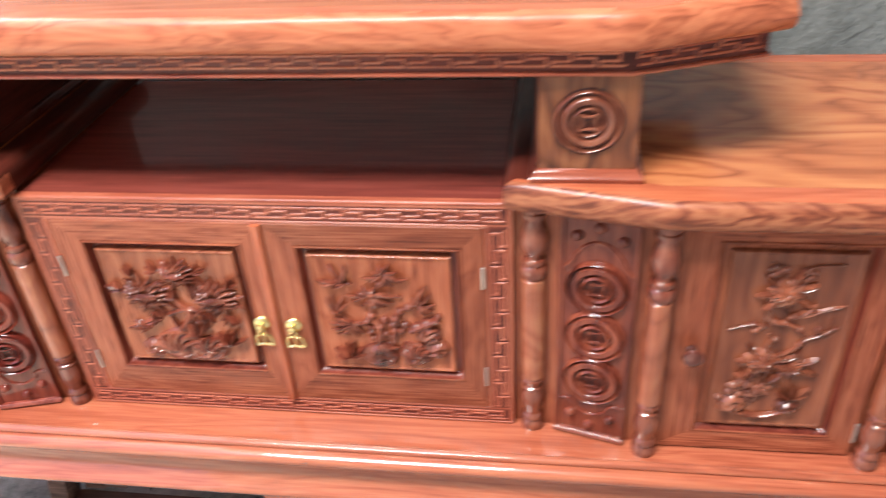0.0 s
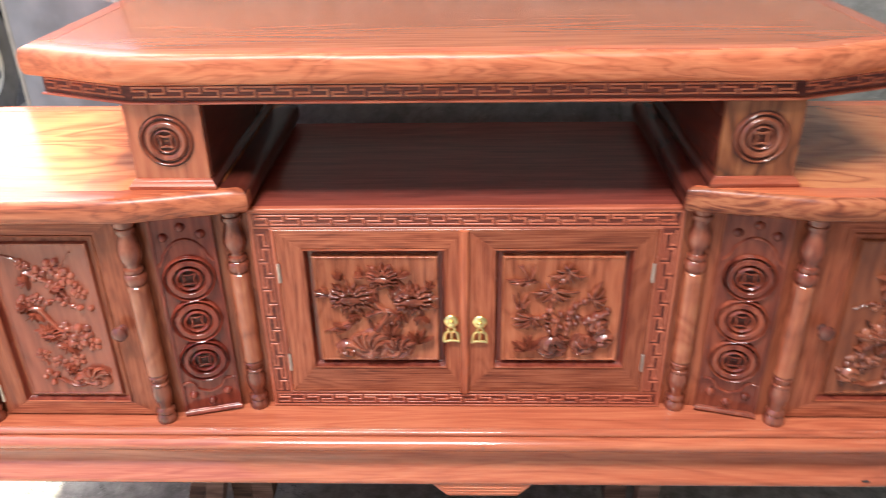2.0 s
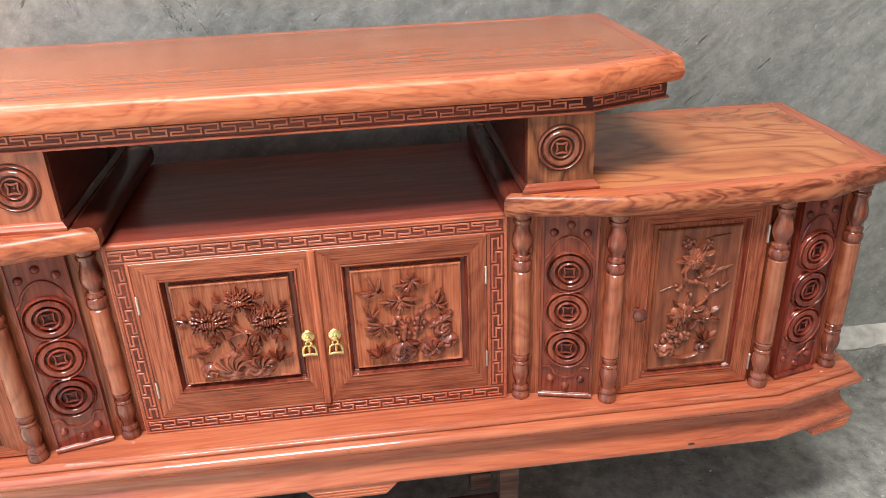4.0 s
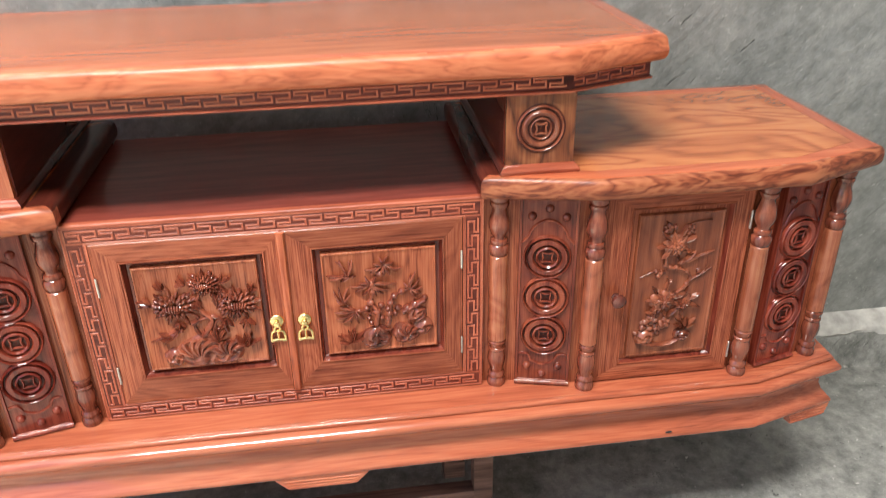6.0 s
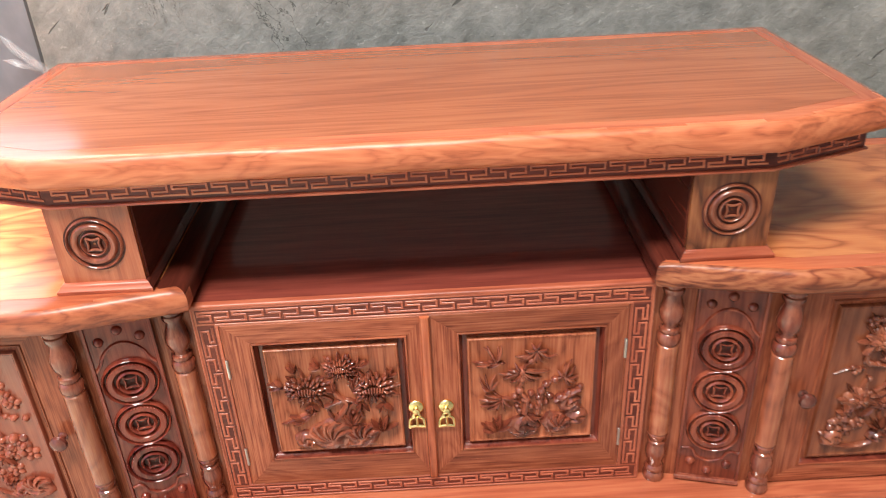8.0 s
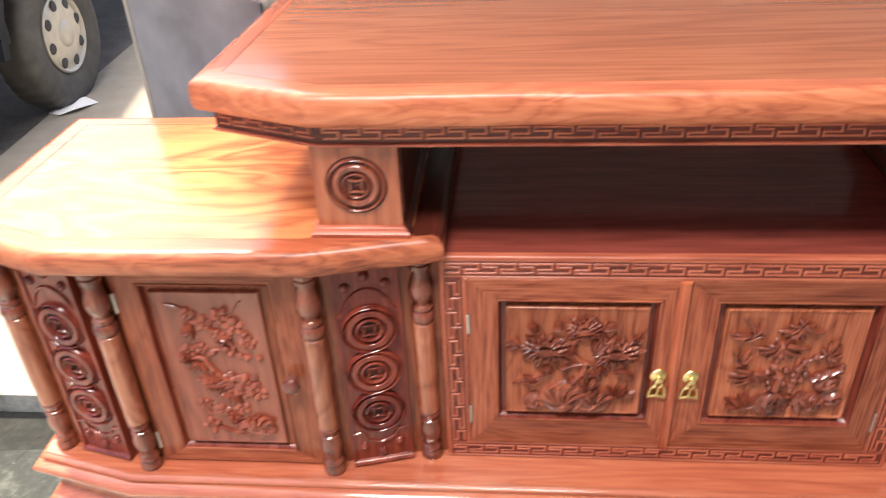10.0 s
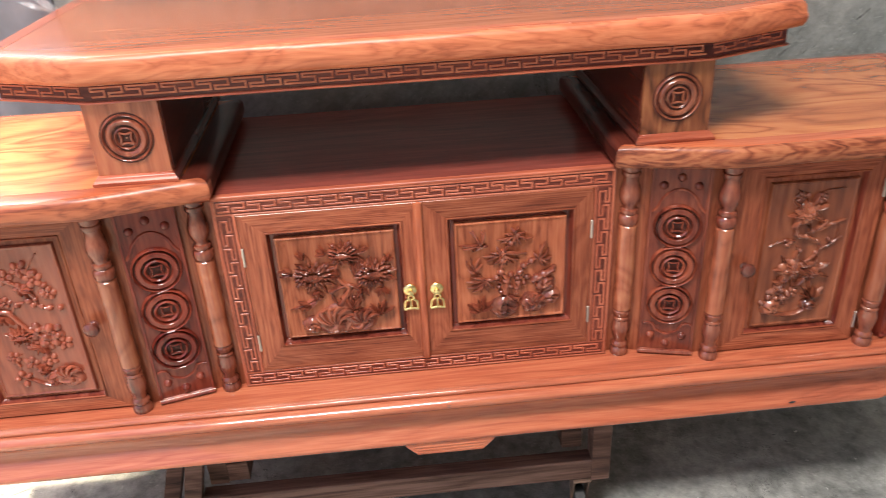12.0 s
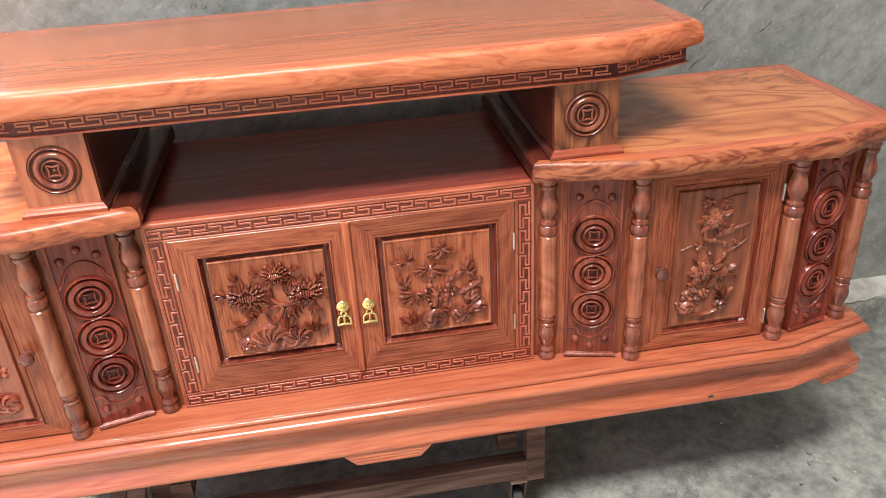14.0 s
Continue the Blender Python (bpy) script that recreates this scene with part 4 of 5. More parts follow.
            dome(bm, self.m, p.x, p.y, r0 * 1.5, r0 * 1.4, 0.001, 7)
        return self.done(name, bm)

    def buds(self, pts, r, name="bud", squash=0.85):
        for i, (u, v) in enumerate(pts):
            bm = bmesh.new()
            x, y = self.at(u, v)
            dome(bm, self.m, x, y, r * (0.85 + 0.3 * ((i * 37) % 10) / 10), r * 0.95, 0, 9, squash, i * 1.3)
            self.done(name, bm)

    def rock(self, u, v, r, a0, a1, n=4, name="rock"):
        """A water-worn stone with flowing ridges."""
        bm = bmesh.new()
        x, y = self.at(u, v)
        seg, seed = 26, u * 31 + v * 17
        rows = []
        for f in (1.0, 0.93, 0.84, 0.74, 0.63, 0.52, 0.41, 0.30, 0.18):
            row = []
            for i in range(seg):
                a = 2 * math.pi * i / seg
                q = r * f * (1.0 + 0.28 * noise.noise(Vector((math.cos(a) * 1.6 + seed, math.sin(a) * 1.6, 0.5))))
                px, py = 1.15 * q * math.cos(a), q * math.sin(a)
                ridge = abs(math.sin(1.3 * a * 1.0 + 5.0 * f + 2.2 * noise.noise(Vector((px * 45 + seed, py * 45, 1.0)))))
                row.append(self.m @ Vector((x + px, max(y + py, -self.h * 0.5), -0.0006 + (0.0110 * math.sqrt(max(0, 1 - f * f)) + 0.001) * (0.55 + 0.5 * ridge) * (f < 0.99))))
            rows.append(row)
        loft(bm, rows, True, False, True)
        return self.done(name, bm)

    def bird(self, u, v, ang, length):
        bm = bmesh.new()
        x, y = self.at(u, v)
        a = radians(ang)
        petal(bm, self.m, x, y, a, length * 0.6, length * 0.24, 0.007, 0)
        petal(bm, self.m, x + 0.45 * length * math.cos(a), y + 0.45 * length * math.sin(a), a, length * 0.6, length * 0.10, 0.0045, 0)
        petal(bm, self.m, x + 0.1 * length * math.cos(a), y + 0.1 * length * math.sin(a), a + 0.5, length * 0.45, length * 0.16, 0.006, 0.002)
        dome(bm, self.m, x, y, length * 0.085, 0.006, 0.0015, 8)
        petal(bm, self.m, x, y, a + math.pi, length * 0.14, length * 0.05, 0.003, 0.002)
        return self.done("bird", bm)


c = Carver(CL)
for u, v, r, k in ((0.56, 0.83, 0.031, 1), (0.27, 0.63, 0.042, 2), (0.81, 0.61, 0.042, 3)):
    c.mum(u, v, r, 0.3 * (k - 2), k)
for u, v, n, l, a0, a1, k in ((0.40, 0.84, 3, 0.026, 110, 200, 5), (0.20, 0.80, 3, 0.024, 60, 150, 6), (0.08, 0.68, 3, 0.026, 120, 220, 7), (0.70, 0.84, 3, 0.024, 0, 90, 8), (0.94, 0.72, 3, 0.022, 0, 110, 9),
                              (0.30, 0.46, 4, 0.022, 200, 330, 10), (0.88, 0.44, 4, 0.024, 200, 340, 11), (0.70, 0.46, 3, 0.024, 210, 330, 12), (0.64, 0.60, 3, 0.040, 40, 100, 13), (0.50, 0.60, 3, 0.026, 90, 180, 14)):
    c.leaves(u, v, n, l, a0, a1, 0.42, 0.0, k)
c.branch([(0.50, 0.22), (0.42, 0.40), (0.46, 0.50), (0.34, 0.58), (0.28, 0.62)], 0.0040, 0.0018)
c.branch([(0.56, 0.24), (0.60, 0.42), (0.70, 0.50), (0.80, 0.58)], 0.0040, 0.0018)
c.branch([(0.48, 0.30), (0.58, 0.46), (0.50, 0.56), (0.48, 0.68), (0.55, 0.82)], 0.0062, 0.0026)
c.branch([(0.40, 0.44), (0.56, 0.50), (0.66, 0.46), (0.70, 0.32)], 0.0046, 0.0034)
c.bird(0.30, 0.38, 200, 0.066)
c.leaves(0.22, 0.32, 3, 0.030, 150, 230, 0.3, 0.0, 15, 0.005, "feather")
c.rock(0.42, 0.12, 0.042, 5, 175)
c.ridges(0.42, 0.12, 0.046, 6, 1)
c.rock(0.66, 0.10, 0.030, 40, 200)
c.ridges(0.68, 0.12, 0.034, 5, 2)
c.rock(0.20, 0.10, 0.020, 10, 190, 3)
c.leaves(0.84, 0.16, 7, 0.036, 20, 170, 0.3, 0.0, 16, 0.006, "shell_rib")
c.leaves(0.60, 0.24, 5, 0.036, 30, 150, 0.32, 0.0, 17)
c.buds([(0.40, 0.72), (0.62, 0.93), (0.48, 0.92), (0.68, 0.70), (0.95, 0.56), (0.12, 0.58), (0.62, 0.36)], 0.0058)

c = Carver(CR)
for u, v, tips in ((0.54, 0.90, ((0.36, 0.84), (0.40, 0.80), (0.47, 0.77), (0.54, 0.76), (0.60, 0.77), (0.66, 0.80), (0.72, 0.84), (0.44, 0.90), (0.64, 0.90), (0.58, 0.97), (0.50, 0.96))),
                   (0.42, 0.70, ((0.22, 0.68), (0.26, 0.62), (0.32, 0.58), (0.39, 0.54), (0.46, 0.56), (0.53, 0.58), (0.59, 0.62), (0.66, 0.68), (0.30, 0.71), (0.54, 0.70), (0.36, 0.78), (0.46, 0.78))),
                   (0.15, 0.52, ((0.06, 0.66), (0.11, 0.68), (0.20, 0.67), (0.22, 0.60), (0.08, 0.56))),
                   (0.25, 0.43, ((0.05, 0.42), (0.06, 0.35), (0.12, 0.31), (0.20, 0.29), (0.28, 0.28), (0.34, 0.32), (0.10, 0.47), (0.36, 0.42))),
                   (0.78, 0.62, ((0.79, 0.76), (0.84, 0.79), (0.87, 0.72), (0.90, 0.62), (0.88, 0.55), (0.84, 0.52), (0.72, 0.68))),
                   (0.46, 0.24, ((0.36, 0.16), (0.42, 0.12), (0.50, 0.12), (0.56, 0.15), (0.61, 0.20)))):
    c.spray(u, v, tips, int(u * 100))
c.branch([(0.44, 0.26), (0.46, 0.40), (0.40, 0.50), (0.42, 0.62), (0.42, 0.70), (0.50, 0.80), (0.54, 0.90)], 0.0060, 0.0018, 5, "bamboo_stem")
c.branch([(0.56, 0.26), (0.58, 0.40), (0.60, 0.52), (0.68, 0.58), (0.78, 0.62)], 0.0056, 0.0020, 4, "bamboo_stem")
c.branch([(0.40, 0.38), (0.32, 0.42), (0.25, 0.43), (0.15, 0.52)], 0.0034, 0.0018, 1, "bamboo_stem")
c.branch([(0.70, 0.38), (0.80, 0.43), (0.92, 0.49)], 0.0074, 0.0068, 2, "bamboo_stem")
c.bird(0.25, 0.79, 176, 0.052)
c.spray(0.20, 0.80, ((0.10, 0.95), (0.13, 0.96), (0.22, 0.95), (0.25, 0.96)), 31, "feather", 0.0026)
c.spray(0.16, 0.79, ((0.02, 0.80), (0.03, 0.77)), 32, "feather", 0.0024)
c.buds([(0.38, 0.34), (0.44, 0.40), (0.50, 0.33), (0.56, 0.42), (0.50, 0.46), (0.36, 0.44), (0.63, 0.36), (0.66, 0.42), (0.56, 0.31), (0.40, 0.28), (0.60, 0.50), (0.92, 0.50)], 0.0078)
c.leaves(0.20, 0.10, 8, 0.036, 10, 190, 0.32, 0.0, 33, 0.006, "shell_rib")
c.rock(0.42, 0.11, 0.030, 10, 170, 3)
c.rock(0.72, 0.14, 0.026, -60, 150, 3)
c.ridges(0.74, 0.14, 0.026, 4, 4)
c.rock(0.84, 0.34, 0.020, 20, 260, 3)
c.rock(0.90, 0.20, 0.020, 20, 260, 3)
c.leaves(0.84, 0.34, 5, 0.026, 180, 300, 0.28, 0.0, 35)

c = Carver(SR, olive_carve)
FIVE = ((6, 1.0, 0.0), (6, 0.66, 0.002), (5, 0.36, 0.004))
for u, v, r, k in ((0.46, 0.80, 0.028, 1), (0.38, 0.40, 0.027, 2), (0.64, 0.37, 0.022, 3)):
    c.flower(u, v, r, FIVE, 0.34, k)
    c.leaves(u, v, 7, 0.028, 0, 360, 0.40, r * 0.75, k + 3)
for u, v, r, n in ((0.46, 0.80, 0.027, 8), (0.36, 0.40, 0.028, 8), (0.64, 0.38, 0.024, 7), (0.20, 0.22, 0.018, 5), (0.32, 0.17, 0.018, 5), (0.44, 0.22, 0.016, 5), (0.28, 0.28, 0.015, 5), (0.62, 0.90, 0.013, 5), (0.34, 0.92, 0.013, 5)):
    c.blossom(u, v, r, n, u)
c.branch([(0.34, 0.72), (0.38, 0.65), (0.58, 0.62), (0.70, 0.56), (0.62, 0.48), (0.48, 0.43)], 0.0042, 0.0026, 3)
c.branch([(0.04, 0.585), (0.22, 0.62), (0.36, 0.61)], 0.0014, 0.0028, 1)
c.branch([(0.70, 0.54), (0.82, 0.57), (0.96, 0.62)], 0.0030, 0.0014, 2)
c.branch([(0.88, 0.58), (0.90, 0.68), (0.86, 0.74)], 0.0014, 0.0010)
c.branch([(0.45, 0.86), (0.40, 0.93), (0.30, 0.97)], 0.0018, 0.0010)
c.branch([(0.58, 0.84), (0.62, 0.94), (0.88, 0.96)], 0.0020, 0.0010)
c.branch([(0.38, 0.46), (0.44, 0.52), (0.40, 0.57)], 0.0016, 0.0014)
c.bird(0.56, 0.675, 17, 0.070)
c.buds([(0.24, 0.62), (0.30, 0.605), (0.27, 0.585), (0.45, 0.535), (0.80, 0.60), (0.36, 0.91), (0.42, 0.93), (0.60, 0.925), (0.36, 0.66), (0.50, 0.635)], 0.0068)
c.branch([(0.06, 0.14), (0.16, 0.09), (0.40, 0.05), (0.60, 0.07), (0.70, 0.13)], 0.0044, 0.0050, 0, "rock")
c.rock(0.18, 0.12, 0.020, 20, 250, 3)
c.rock(0.68, 0.12, 0.017, -70, 150, 3)
c.buds([(0.06, 0.16), (0.14, 0.20), (0.24, 0.19), (0.32, 0.19), (0.40, 0.21), (0.30, 0.25), (0.22, 0.28), (0.18, 0.24)], 0.0085, "stone")
c.leaves(0.70, 0.18, 7, 0.034, 10, 170, 0.2, 0.0, 41, 0.005, "grass_blade")
c.leaves(0.28, 0.30, 6, 0.022, 40, 260, 0.45, 0.0, 42)

c = Carver(SL, red_panel, 1.15)
c.branch([(0.08, 0.945), (0.22, 0.92), (0.36, 0.86)], 0.0012, 0.0026, 1)
c.branch([(0.66, 0.84), (0.74, 0.90), (0.84, 0.965)], 0.0022, 0.0012)
c.branch([(0.30, 0.84), (0.50, 0.78), (0.66, 0.70), (0.70, 0.62), (0.84, 0.60)], 0.0040, 0.0022, 4)
c.branch([(0.16, 0.58), (0.32, 0.60), (0.42, 0.52), (0.50, 0.46), (0.62, 0.42)], 0.0034, 0.0040, 2)
c.branch([(0.36, 0.55), (0.44, 0.64), (0.54, 0.65)], 0.0026, 0.0018, 1)
c.branch([(0.20, 0.16), (0.34, 0.10), (0.52, 0.05), (0.66, 0.06)], 0.0030, 0.0040, 0, "rock")
c.branch([(0.26, 0.20), (0.24, 0.25), (0.32, 0.29)], 0.0032, 0.0014)
for u, v, r, k in ((0.42, 0.82, 0.020, 0.2), (0.60, 0.87, 0.019, 0.9), (0.72, 0.80, 0.021, 0.4), (0.84, 0.70, 0.017, 0.1), (0.56, 0.74, 0.016, 0.6), (0.28, 0.885, 0.014, 0.3), (0.20, 0.64, 0.017, 0.5), (0.34, 0.66, 0.014, 0.0),
                   (0.58, 0.44, 0.023, 0.3), (0.76, 0.43, 0.023, 0.8), (0.66, 0.36, 0.020, 0.0), (0.84, 0.35, 0.019, 0.5), (0.48, 0.36, 0.018, 0.2), (0.22, 0.27, 0.016, 0.7), (0.40, 0.22, 0.017, 0.1), (0.62, 0.24, 0.018, 0.6)):
    c.blossom(u, v, r, 5, k)
c.mum(0.40, 0.42, 0.026, 0.0, 62)
c.flower(0.16, 0.60, 0.016, FIVE, 0.34, 64)
c.flower(0.52, 0.17, 0.016, FIVE, 0.34, 65)
c.leaves(0.30, 0.78, 6, 0.024, 90, 280, 0.4, 0.0, 66)
c.leaves(0.56, 0.74, 5, 0.022, 230, 380, 0.4, 0.0, 67)
c.leaves(0.28, 0.56, 5, 0.022, 150, 330, 0.4, 0.0, 68)
c.leaves(0.56, 0.34, 6, 0.024, 140, 330, 0.42, 0.0, 69)
c.buds([(0.34, 0.88), (0.66, 0.905), (0.75, 0.845), (0.82, 0.755), (0.78, 0.70), (0.80, 0.60), (0.92, 0.595), (0.60, 0.66), (0.64, 0.63), (0.46, 0.635)], 0.0082)
c.buds([(0.60, 0.46), (0.72, 0.46), (0.66, 0.405), (0.80, 0.41), (0.76, 0.36), (0.62, 0.36)], 0.0105)
c.rock(0.78, 0.10, 0.026, -60, 200, 4)
c.ridges(0.78, 0.12, 0.026, 4, 5)
c.rock(0.60, 0.10, 0.018, 0, 190, 3)
c.buds([(0.18, 0.11), (0.26, 0.07), (0.24, 0.15), (0.32, 0.13)], 0.0085, "stone")

rust = plain("rusty_steel", (0.16, 0.10, 0.07), 0.6, 0.4, 60, 0.35, 0.3)
# ---- wooden trolley under the cabinet ----
trolley = thing("trolley", (0, 0.15, FLOOR), "low rough brown wooden trolley on small casters", "trolley")


def timber(name, x0, x1, y0, y1, z0, z1, mat=old_wood):
    bm = bmesh.new()
    box(bm, x0, x1, y0, y1, z0, z1, 0.003)
    return part(name, bm, mat, trolley)


for y in (-0.035, 0.33):
    timber("long_beam", -0.56, 0.40, y, y + 0.045, 0.062, 0.120)
    for x in (-0.545, 0.385):
        timber("post", x, x + 0.045, y - 0.002 + (0.047 if x < 0 else 0.0), y + 0.045 + (0.047 if x < 0 else 0.0), 0.055 if x > 0 else 0.1205, 0.2995)
for x in (-0.50, 0.32):
    timber("cross_beam", x, x + 0.05, 0.012, 0.328, 0.125, 0.180)


# added board, not a known part, standing in for the deep shade underneath
timber("back_board", -0.56, 0.40, 0.378, 0.394, 0.060, 0.2985)


def caster(x, y):
    bm = bmesh.new()
    box(bm, x - 0.022, x + 0.022, y - 0.03, y + 0.03, 0.055, 0.0605, 0.001)
    for s in (-1, 1):
        loft(bm, [[(x + s * (0.017 + d), y + a, z) for a, z in ((-0.026, 0.055), (0.026, 0.055), (0.006, -0.035), (-0.006, -0.035))] for d in (0.0, 0.003)])
    fork = part("caster_fork", bm, rust, trolley, "worn brown steel caster fork")
    bm = bmesh.new()
    lathe(bm, [(-0.013, 0.026), (-0.013, 0.036), (-0.009, 0.040), (0.009, 0.040), (0.013, 0.036), (0.013, 0.026)], Matrix.Translation((x, y, FLOOR + 0.0405)) @ Matrix.Rotation(radians(90), 4, "Y"), 22)
    part("caster_wheel", bm, rubber, fork, "grey rubber caster wheel")


for x in (-0.50, 0.362):
    for y in (-0.012, 0.352):
        caster(x, y)

# ---- steel gate leaf that stands open beside the wall ----
bm = bmesh.new()
GATE_TOP = 1.42
ga, gb = Vector((-0.835, 0.606)), Vector((-1.232, 0.806))
gd = (gb - ga).normalized()
gn = Vector((-gd.y, gd.x))
loft(bm, [[(p.x, p.y, z) for p in (ga, gb, gb - gn * 0.03, ga - gn * 0.03)] for z in (FLOOR + 0.02, GATE_TOP)])
gate = tagged(part("door_1", bm, grey_sheet), "open smooth grey steel gate leaf beside the wall", "gate", kind="structure")
bm = bmesh.new()
loft(bm, [[(p.x, p.y, z) for p in (gb + gn * 0.003, gb + gd * 0.012 + gn * 0.003, gb + gd * 0.012 - gn * 0.033, gb - gn * 0.033)] for z in (FLOOR + 0.015, GATE_TOP + 0.004)])
part("edge_strip", bm, rim_paint, gate)

# ---- mortar ledge along the foot of the wall ----
def ledge(name, profile, rough_, mat, label):
    bm = bmesh.new()
    rows = []
    for i in range(260):
        x = 0.9 + i * 0.0125
        row = []
        for k, (y, z) in enumerate(profile):
            j = noise.noise(Vector((x * 7, k * 3.1, 0.3))) * 0.7 + noise.noise(Vector((x * 31, k * 5.7, 1.3))) * 0.45
            row.append((x, y + rough_ * j, z + rough_ * 0.8 * j))
        rows.append(row)
    loft(bm, rows, False, False, False)
    return tagged(part(name, bm, mat), label, "trim", kind="structure")


ledge("trim", ((WALL_Y + 0.014, 0.100), (0.590, 0.086), (0.572, 0.074), (0.556, 0.064), (0.545, 0.052), (0.549, 0.036)), 0.011, rubble_mat, "crumbling pale mortar ledge along the foot of the wall")
ledge("baseboard", ((0.556, 0.052), (0.546, 0.040), (0.538, 0.012), (0.530, -0.022), (0.524, -0.055), (0.515, FLOOR - 0.006)), 0.007, floor_mat, "rough dark cement face below the mortar ledge")

# ---- chest with open drawers on the pavement ----
chest = thing("drawer_chest", (-1.50, 0.85, 0.0), "small red-brown wooden chest with its drawers pulled open", "chest")
bm = bmesh.new()
box(bm, -1.69, -1.30, 0.80, 0.81, 0.0, 0.282, 0.002)
for x in (-1.69, -1.315):
    box(bm, x, x + 0.015, 0.735, 0.80, 0.0, 0.282, 0.002)
for z in (0.0, 0.09, 0.18, 0.27):
    box(bm, -1.675, -1.315, 0.735, 0.80, z + 0.0005, z + 0.012, 0.001)
part("body", bm, wood_z, chest)
for z0, y0 in ((0.014, 0.585), (0.104, 0.655), (0.194, 0.730)):
    x0, x1, z1 = -1.705, -1.30, z0 + 0.078
    bm = bmesh.new()
    box(bm, x0, x1, y0, y0 + 0.014, z0 - 0.004, z1, 0.004)
    box(bm, x0 + 0.016, x1 - 0.016, y0 - 0.004, y0 + 0.001, z0 + 0.012, z1 - 0.016, 0.004)
    for a, b, p, q in ((x0 + 0.055, x1 - 0.02, y0 + 0.0145, 0.79), ):
        box(bm, a, b, p, q, z0 + 0.002, z0 + 0.008, 0.001)
        box(bm, a, a + 0.01, p, q, z0 + 0.0082, z1 - 0.012, 0.001)
        box(bm, b - 0.01, b, p, q, z0 + 0.0082, z1 - 0.012, 0.001)
    part("drawer", bm, wood_x, chest)

truck_paint.node_tree.nodes["Principled BSDF"].inputs["Specular IOR Level"].default_value = 0.15
# ---- truck at the roadside ----
truck = thing("truck", (-3.5, 3.4, 0.0), "dark grey parked truck with dusty wheels, partly in shade", "truck")


def wheel(x, y, z, r):
    """The tyre's outer face looks along +x."""
    m = Matrix.Translation((x, y, z)) @ Matrix.Rotation(radians(90), 4, "Y")
    bm = bmesh.new()
    prof = [(-0.20, 0.60, 0), (-0.20, 0.90, 0), (-0.18, 0.965, 1), (-0.15, 0.99, 1), (-0.03, 0.99, 1), (-0.006, 0.96, 1), (0.012, 0.90, 0), (0.016, 0.78, 0), (0.008, 0.60, 0), (-0.008, 0.525, 0)]
    loft(bm, [[m @ Vector((r * (q + 0.014 * g * (i % 4 < 2)) * math.cos(math.pi * i / 72), r * (q + 0.014 * g * (i % 4 < 2)) * math.sin(math.pi * i / 72), h)) for i in range(144)] for h, q, g in prof], True, False, False)
    tyre = part("tyre", bm, dusty_rubber, truck, "worn black rubber tyre")
    bm = bmesh.new()
    lathe(bm, [(-0.06, 0.52 * r), (0.006, 0.53 * r), (0.012, 0.51 * r), (0.006, 0.49 * r), (-0.006, 0.47 * r), (0.0, 0.43 * r), (0.008, 0.34 * r), (0.012, 0.25 * r), (0.010, 0.18 * r), (0.020, 0.16 * r), (0.026, 0.10 * r), (0.026, 0.02 * r)], m, 40)
    rim = part("rim", bm, rim_paint, tyre, "dusty silver steel rim")
    for i in range(8):
        bm = bmesh.new()
        a = 2 * math.pi * (i + 0.3) / 8
        dome(bm, m, 0.385 * r * math.cos(a), 0.385 * r * math.sin(a), 0.100 * r, 0.007, 0.003, 12, 0.78, a)
        part("rim_opening", bm, underside, rim)


wheel(-2.70, 2.97, 0.366, 0.396)
bm = bmesh.new()
box(bm, -4.6, -2.9, 0.9, 7.5, 0.62, 1.0, 0.02)
part("chassis", bm, underside, truck)
bm = bmesh.new()
box(bm, -4.9, -2.90, 3.55, 8.5, 0.98, 1.5, 0.03)
part("cargo_body", bm, truck_paint, truck)
bm = bmesh.new()
box(bm, -4.7, -2.70, 0.6, 2.50, 0.42, 1.45, 0.05)
part("cab", bm, truck_paint, truck)
bm = bmesh.new()
loft(bm, [[(x, 2.97 + q * math.cos(radians(a)), 0.366 + q * math.sin(radians(a))) for a in range(10, 176, 15)] + [(x, 2.97 + (q + 0.05) * math.cos(radians(a)), 0.366 + (q + 0.05) * math.sin(radians(a))) for a in range(175, 9, -15)] for x, q in ((-3.0, 0.56), (-2.68, 0.56), (-2.67, 0.565))])
part("fender", bm, truck_paint, truck)
for y in (3.50, 3.95):
    bm = bmesh.new()
    tube(bm, [(-2.68, y, 1.0), (-2.68, y + 0.03, 0.62), (-2.70, y + 0.06, 0.50)], 0.012, 8)
    part("bracket", bm, rim_paint, truck, "pale steel bracket")

bm = bmesh.new()
loft(bm, [[(-2.80, 2.76, z), (-2.70, 2.69, z + 0.02), (-2.62, 2.74, z + 0.035), (-2.57, 2.88, z + 0.012), (-2.66, 2.92, z + 0.03), (-2.75, 2.86, z + 0.018)] for z in (-0.010, -0.006)])
tagged(part("paper_scrap", bm, paper_mat), "crumpled white paper scrap lying at the roadside", "paper")

# ---- small marks ----
def mark(name, m, w, h, mat, parent, label, turn=0.0, high=0.0008):
    bm = bmesh.new()
    dome(bm, m, 0, 0, w, high, 0.0, 12, h / w, turn)
    return part(name, bm, mat, parent, label)


knot_mat = plain("knot_wood", (0.10, 0.06, 0.045), 0.4, 0, 200, 0.4, 0.3, 0.0005)
BASE_OB = bpy.data.objects["base"]
mark("knot", plane_at(0.036, -0.1176, 0.401), 0.011, 0.004, knot_mat, BASE_OB, "grey-brown knot")
mark("nail_hole", plane_at(0.821, -0.1135, 0.315), 0.0085, 0.0032, underside, BASE_OB, "dark nail hole")

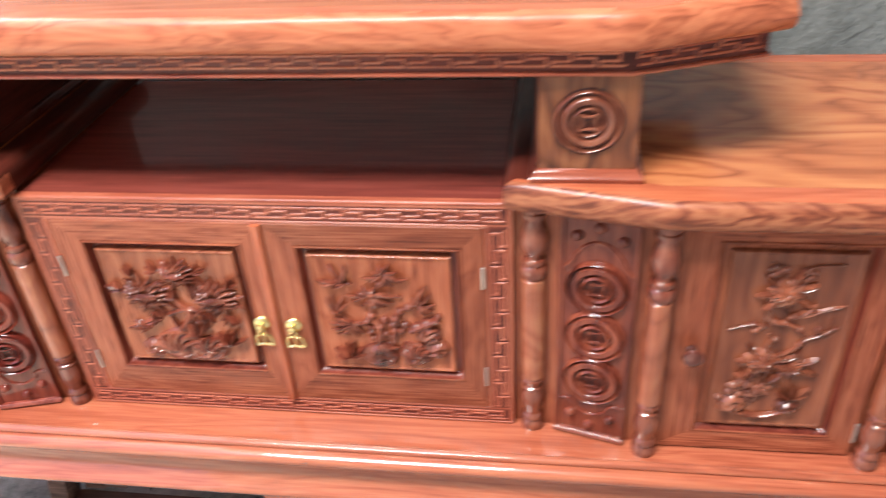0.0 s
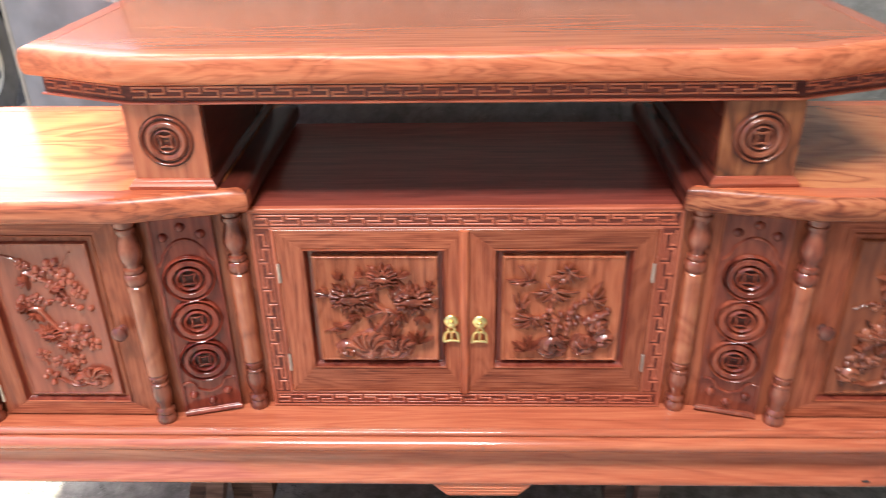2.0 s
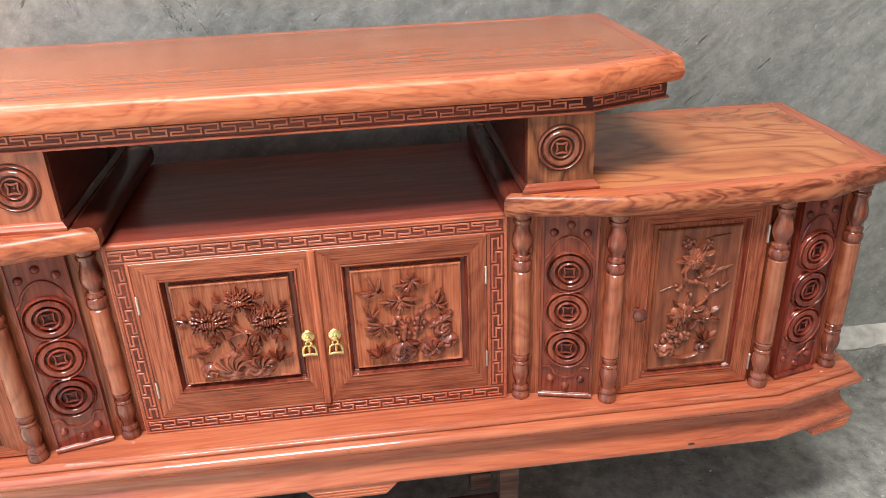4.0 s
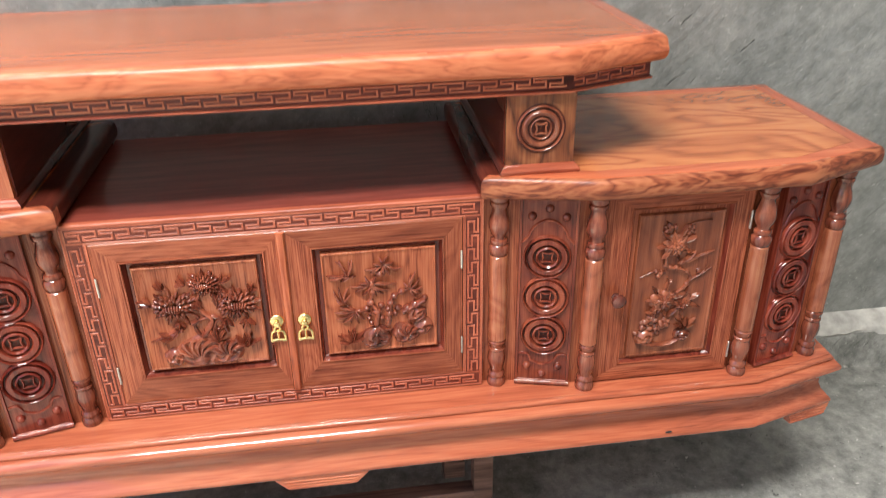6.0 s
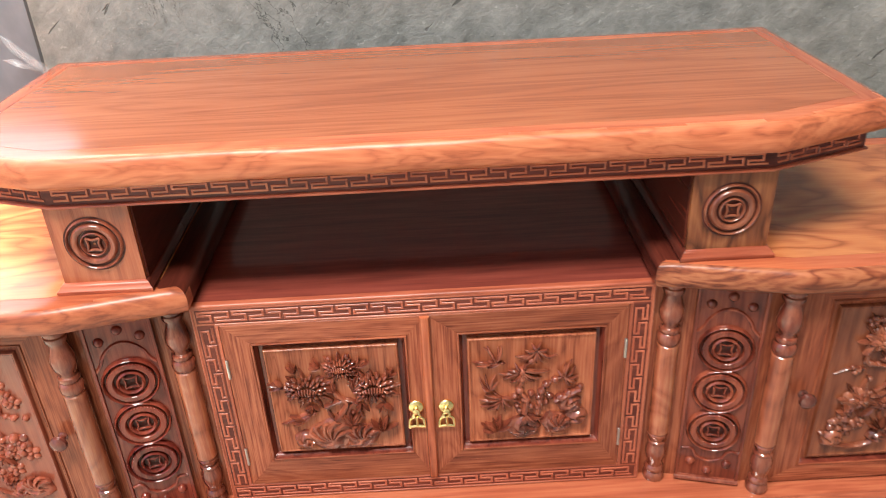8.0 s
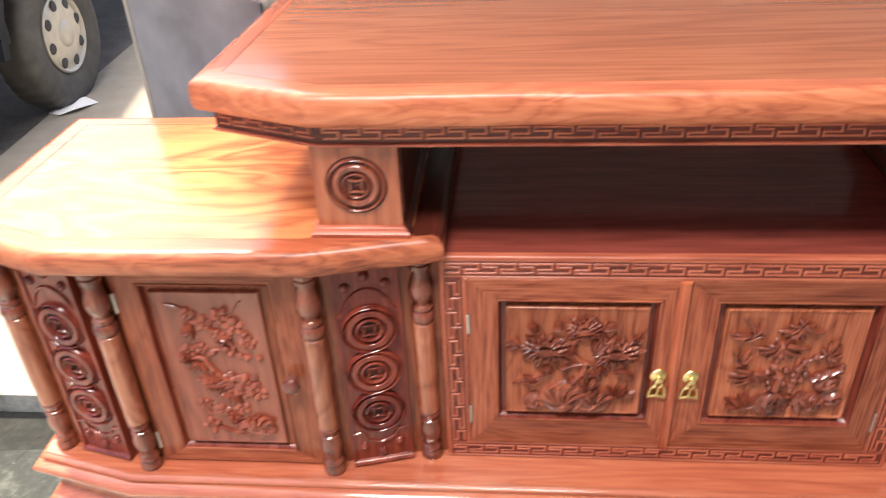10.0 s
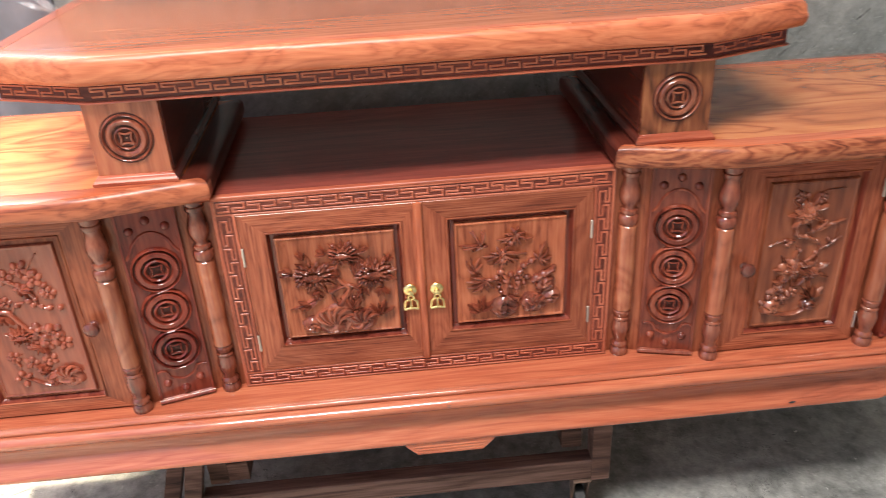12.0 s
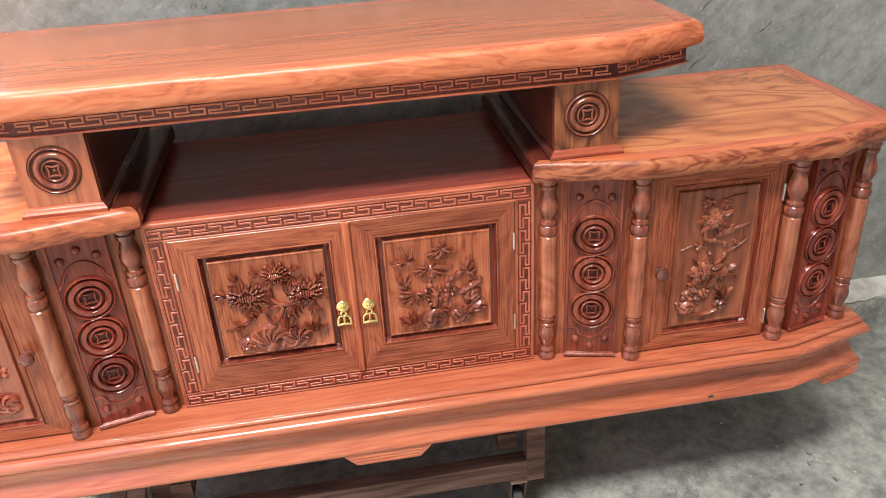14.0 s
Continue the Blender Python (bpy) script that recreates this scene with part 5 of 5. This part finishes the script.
# sloping braces at one end of the trolley
for x0, x1, y in ((-0.62, -0.545, -0.02), (-0.70, -0.60, 0.10)):
    bm = bmesh.new()
    loft(bm, [[(x + a, y + b, z) for a, b in ((-0.02, -0.018), (0.02, -0.018), (0.02, 0.018), (-0.02, 0.018))] for x, z in ((x0, FLOOR), (x1, 0.2995))])
    part("brace", bm, old_wood, trolley)

# wisp of plastic film on the wall by the gate
film_mat = plain("clear_film", (0.75, 0.76, 0.78), 0.15, 0, 60, 0.1, 0.3)
film_mat.node_tree.nodes["Principled BSDF"].inputs["Alpha"].default_value = 0.22
bm = bmesh.new()
fm = plane_at(-0.81, 0.598, 1.15)
rng = random.Random(8)
for k in range(5):
    a, b = rng.uniform(-0.11, -0.06), rng.uniform(0.015, 0.085)
    pts = curve_pts([(a, b, 0.003), (a * 0.55, b * 0.55 + rng.uniform(-0.012, 0.006), 0.009), (rng.uniform(-0.02, 0.0), rng.uniform(-0.008, 0.010), 0.003)], 6)
    rows = []
    for i, p in enumerate(pts):
        w = 0.001 + 0.006 * math.sin(math.pi * i / (len(pts) - 1)) * rng.uniform(0.6, 1.2)
        rows.append([fm @ Vector((p.x + w * q, p.y + w * q * 0.9, p.z + 0.003 * math.sin(3 * q + i))) for q in (-1, -0.4, 0.3, 1)])
    loft(bm, rows, False, False, False)
tagged(part("plastic_wisp", bm, film_mat), "torn wisp of whitish plastic film stuck on the wall", "plastic film")

# dry leaf on the road
bm = bmesh.new()
petal(bm, Matrix.Translation((-2.86, 4.75, -0.028)), 0, 0, 0.4, 0.14, 0.07, 0.03)
leaf_mat = plain("dry_leaf", (0.45, 0.26, 0.06), 0.7, 0, 40, 0.2, 0.2)
tagged(part("dry_leaf", bm, leaf_mat), "curled yellow dry leaf lying on the road", "leaf")

# loose chips of mortar at the foot of the wall
bm = bmesh.new()
rng = random.Random(5)
for i in range(120):
    x, y, r = rng.uniform(1.15, 2.4), 0.53 - abs(rng.gauss(0, 0.10)), rng.uniform(0.003, 0.011)
    if i > 60:
        x, y, r = rng.uniform(0.55, 2.0), rng.uniform(-0.25, 0.45), rng.uniform(0.002, 0.006)
    pts = [Vector((rng.gauss(0, 1), rng.gauss(0, 1), rng.gauss(0, 1))).normalized() * r * rng.uniform(0.6, 1.1) for k in range(8)]
    vs = [bm.verts.new((x + p.x, y + p.y, FLOOR + r * 0.45 + p.z * 0.6)) for p in pts]
    bmesh.ops.convex_hull(bm, input=vs)
tagged(part("mortar_chips", bm, rubble_mat, sharp=20), "loose pale mortar chips scattered on the floor", "rubble", kind="stuff")
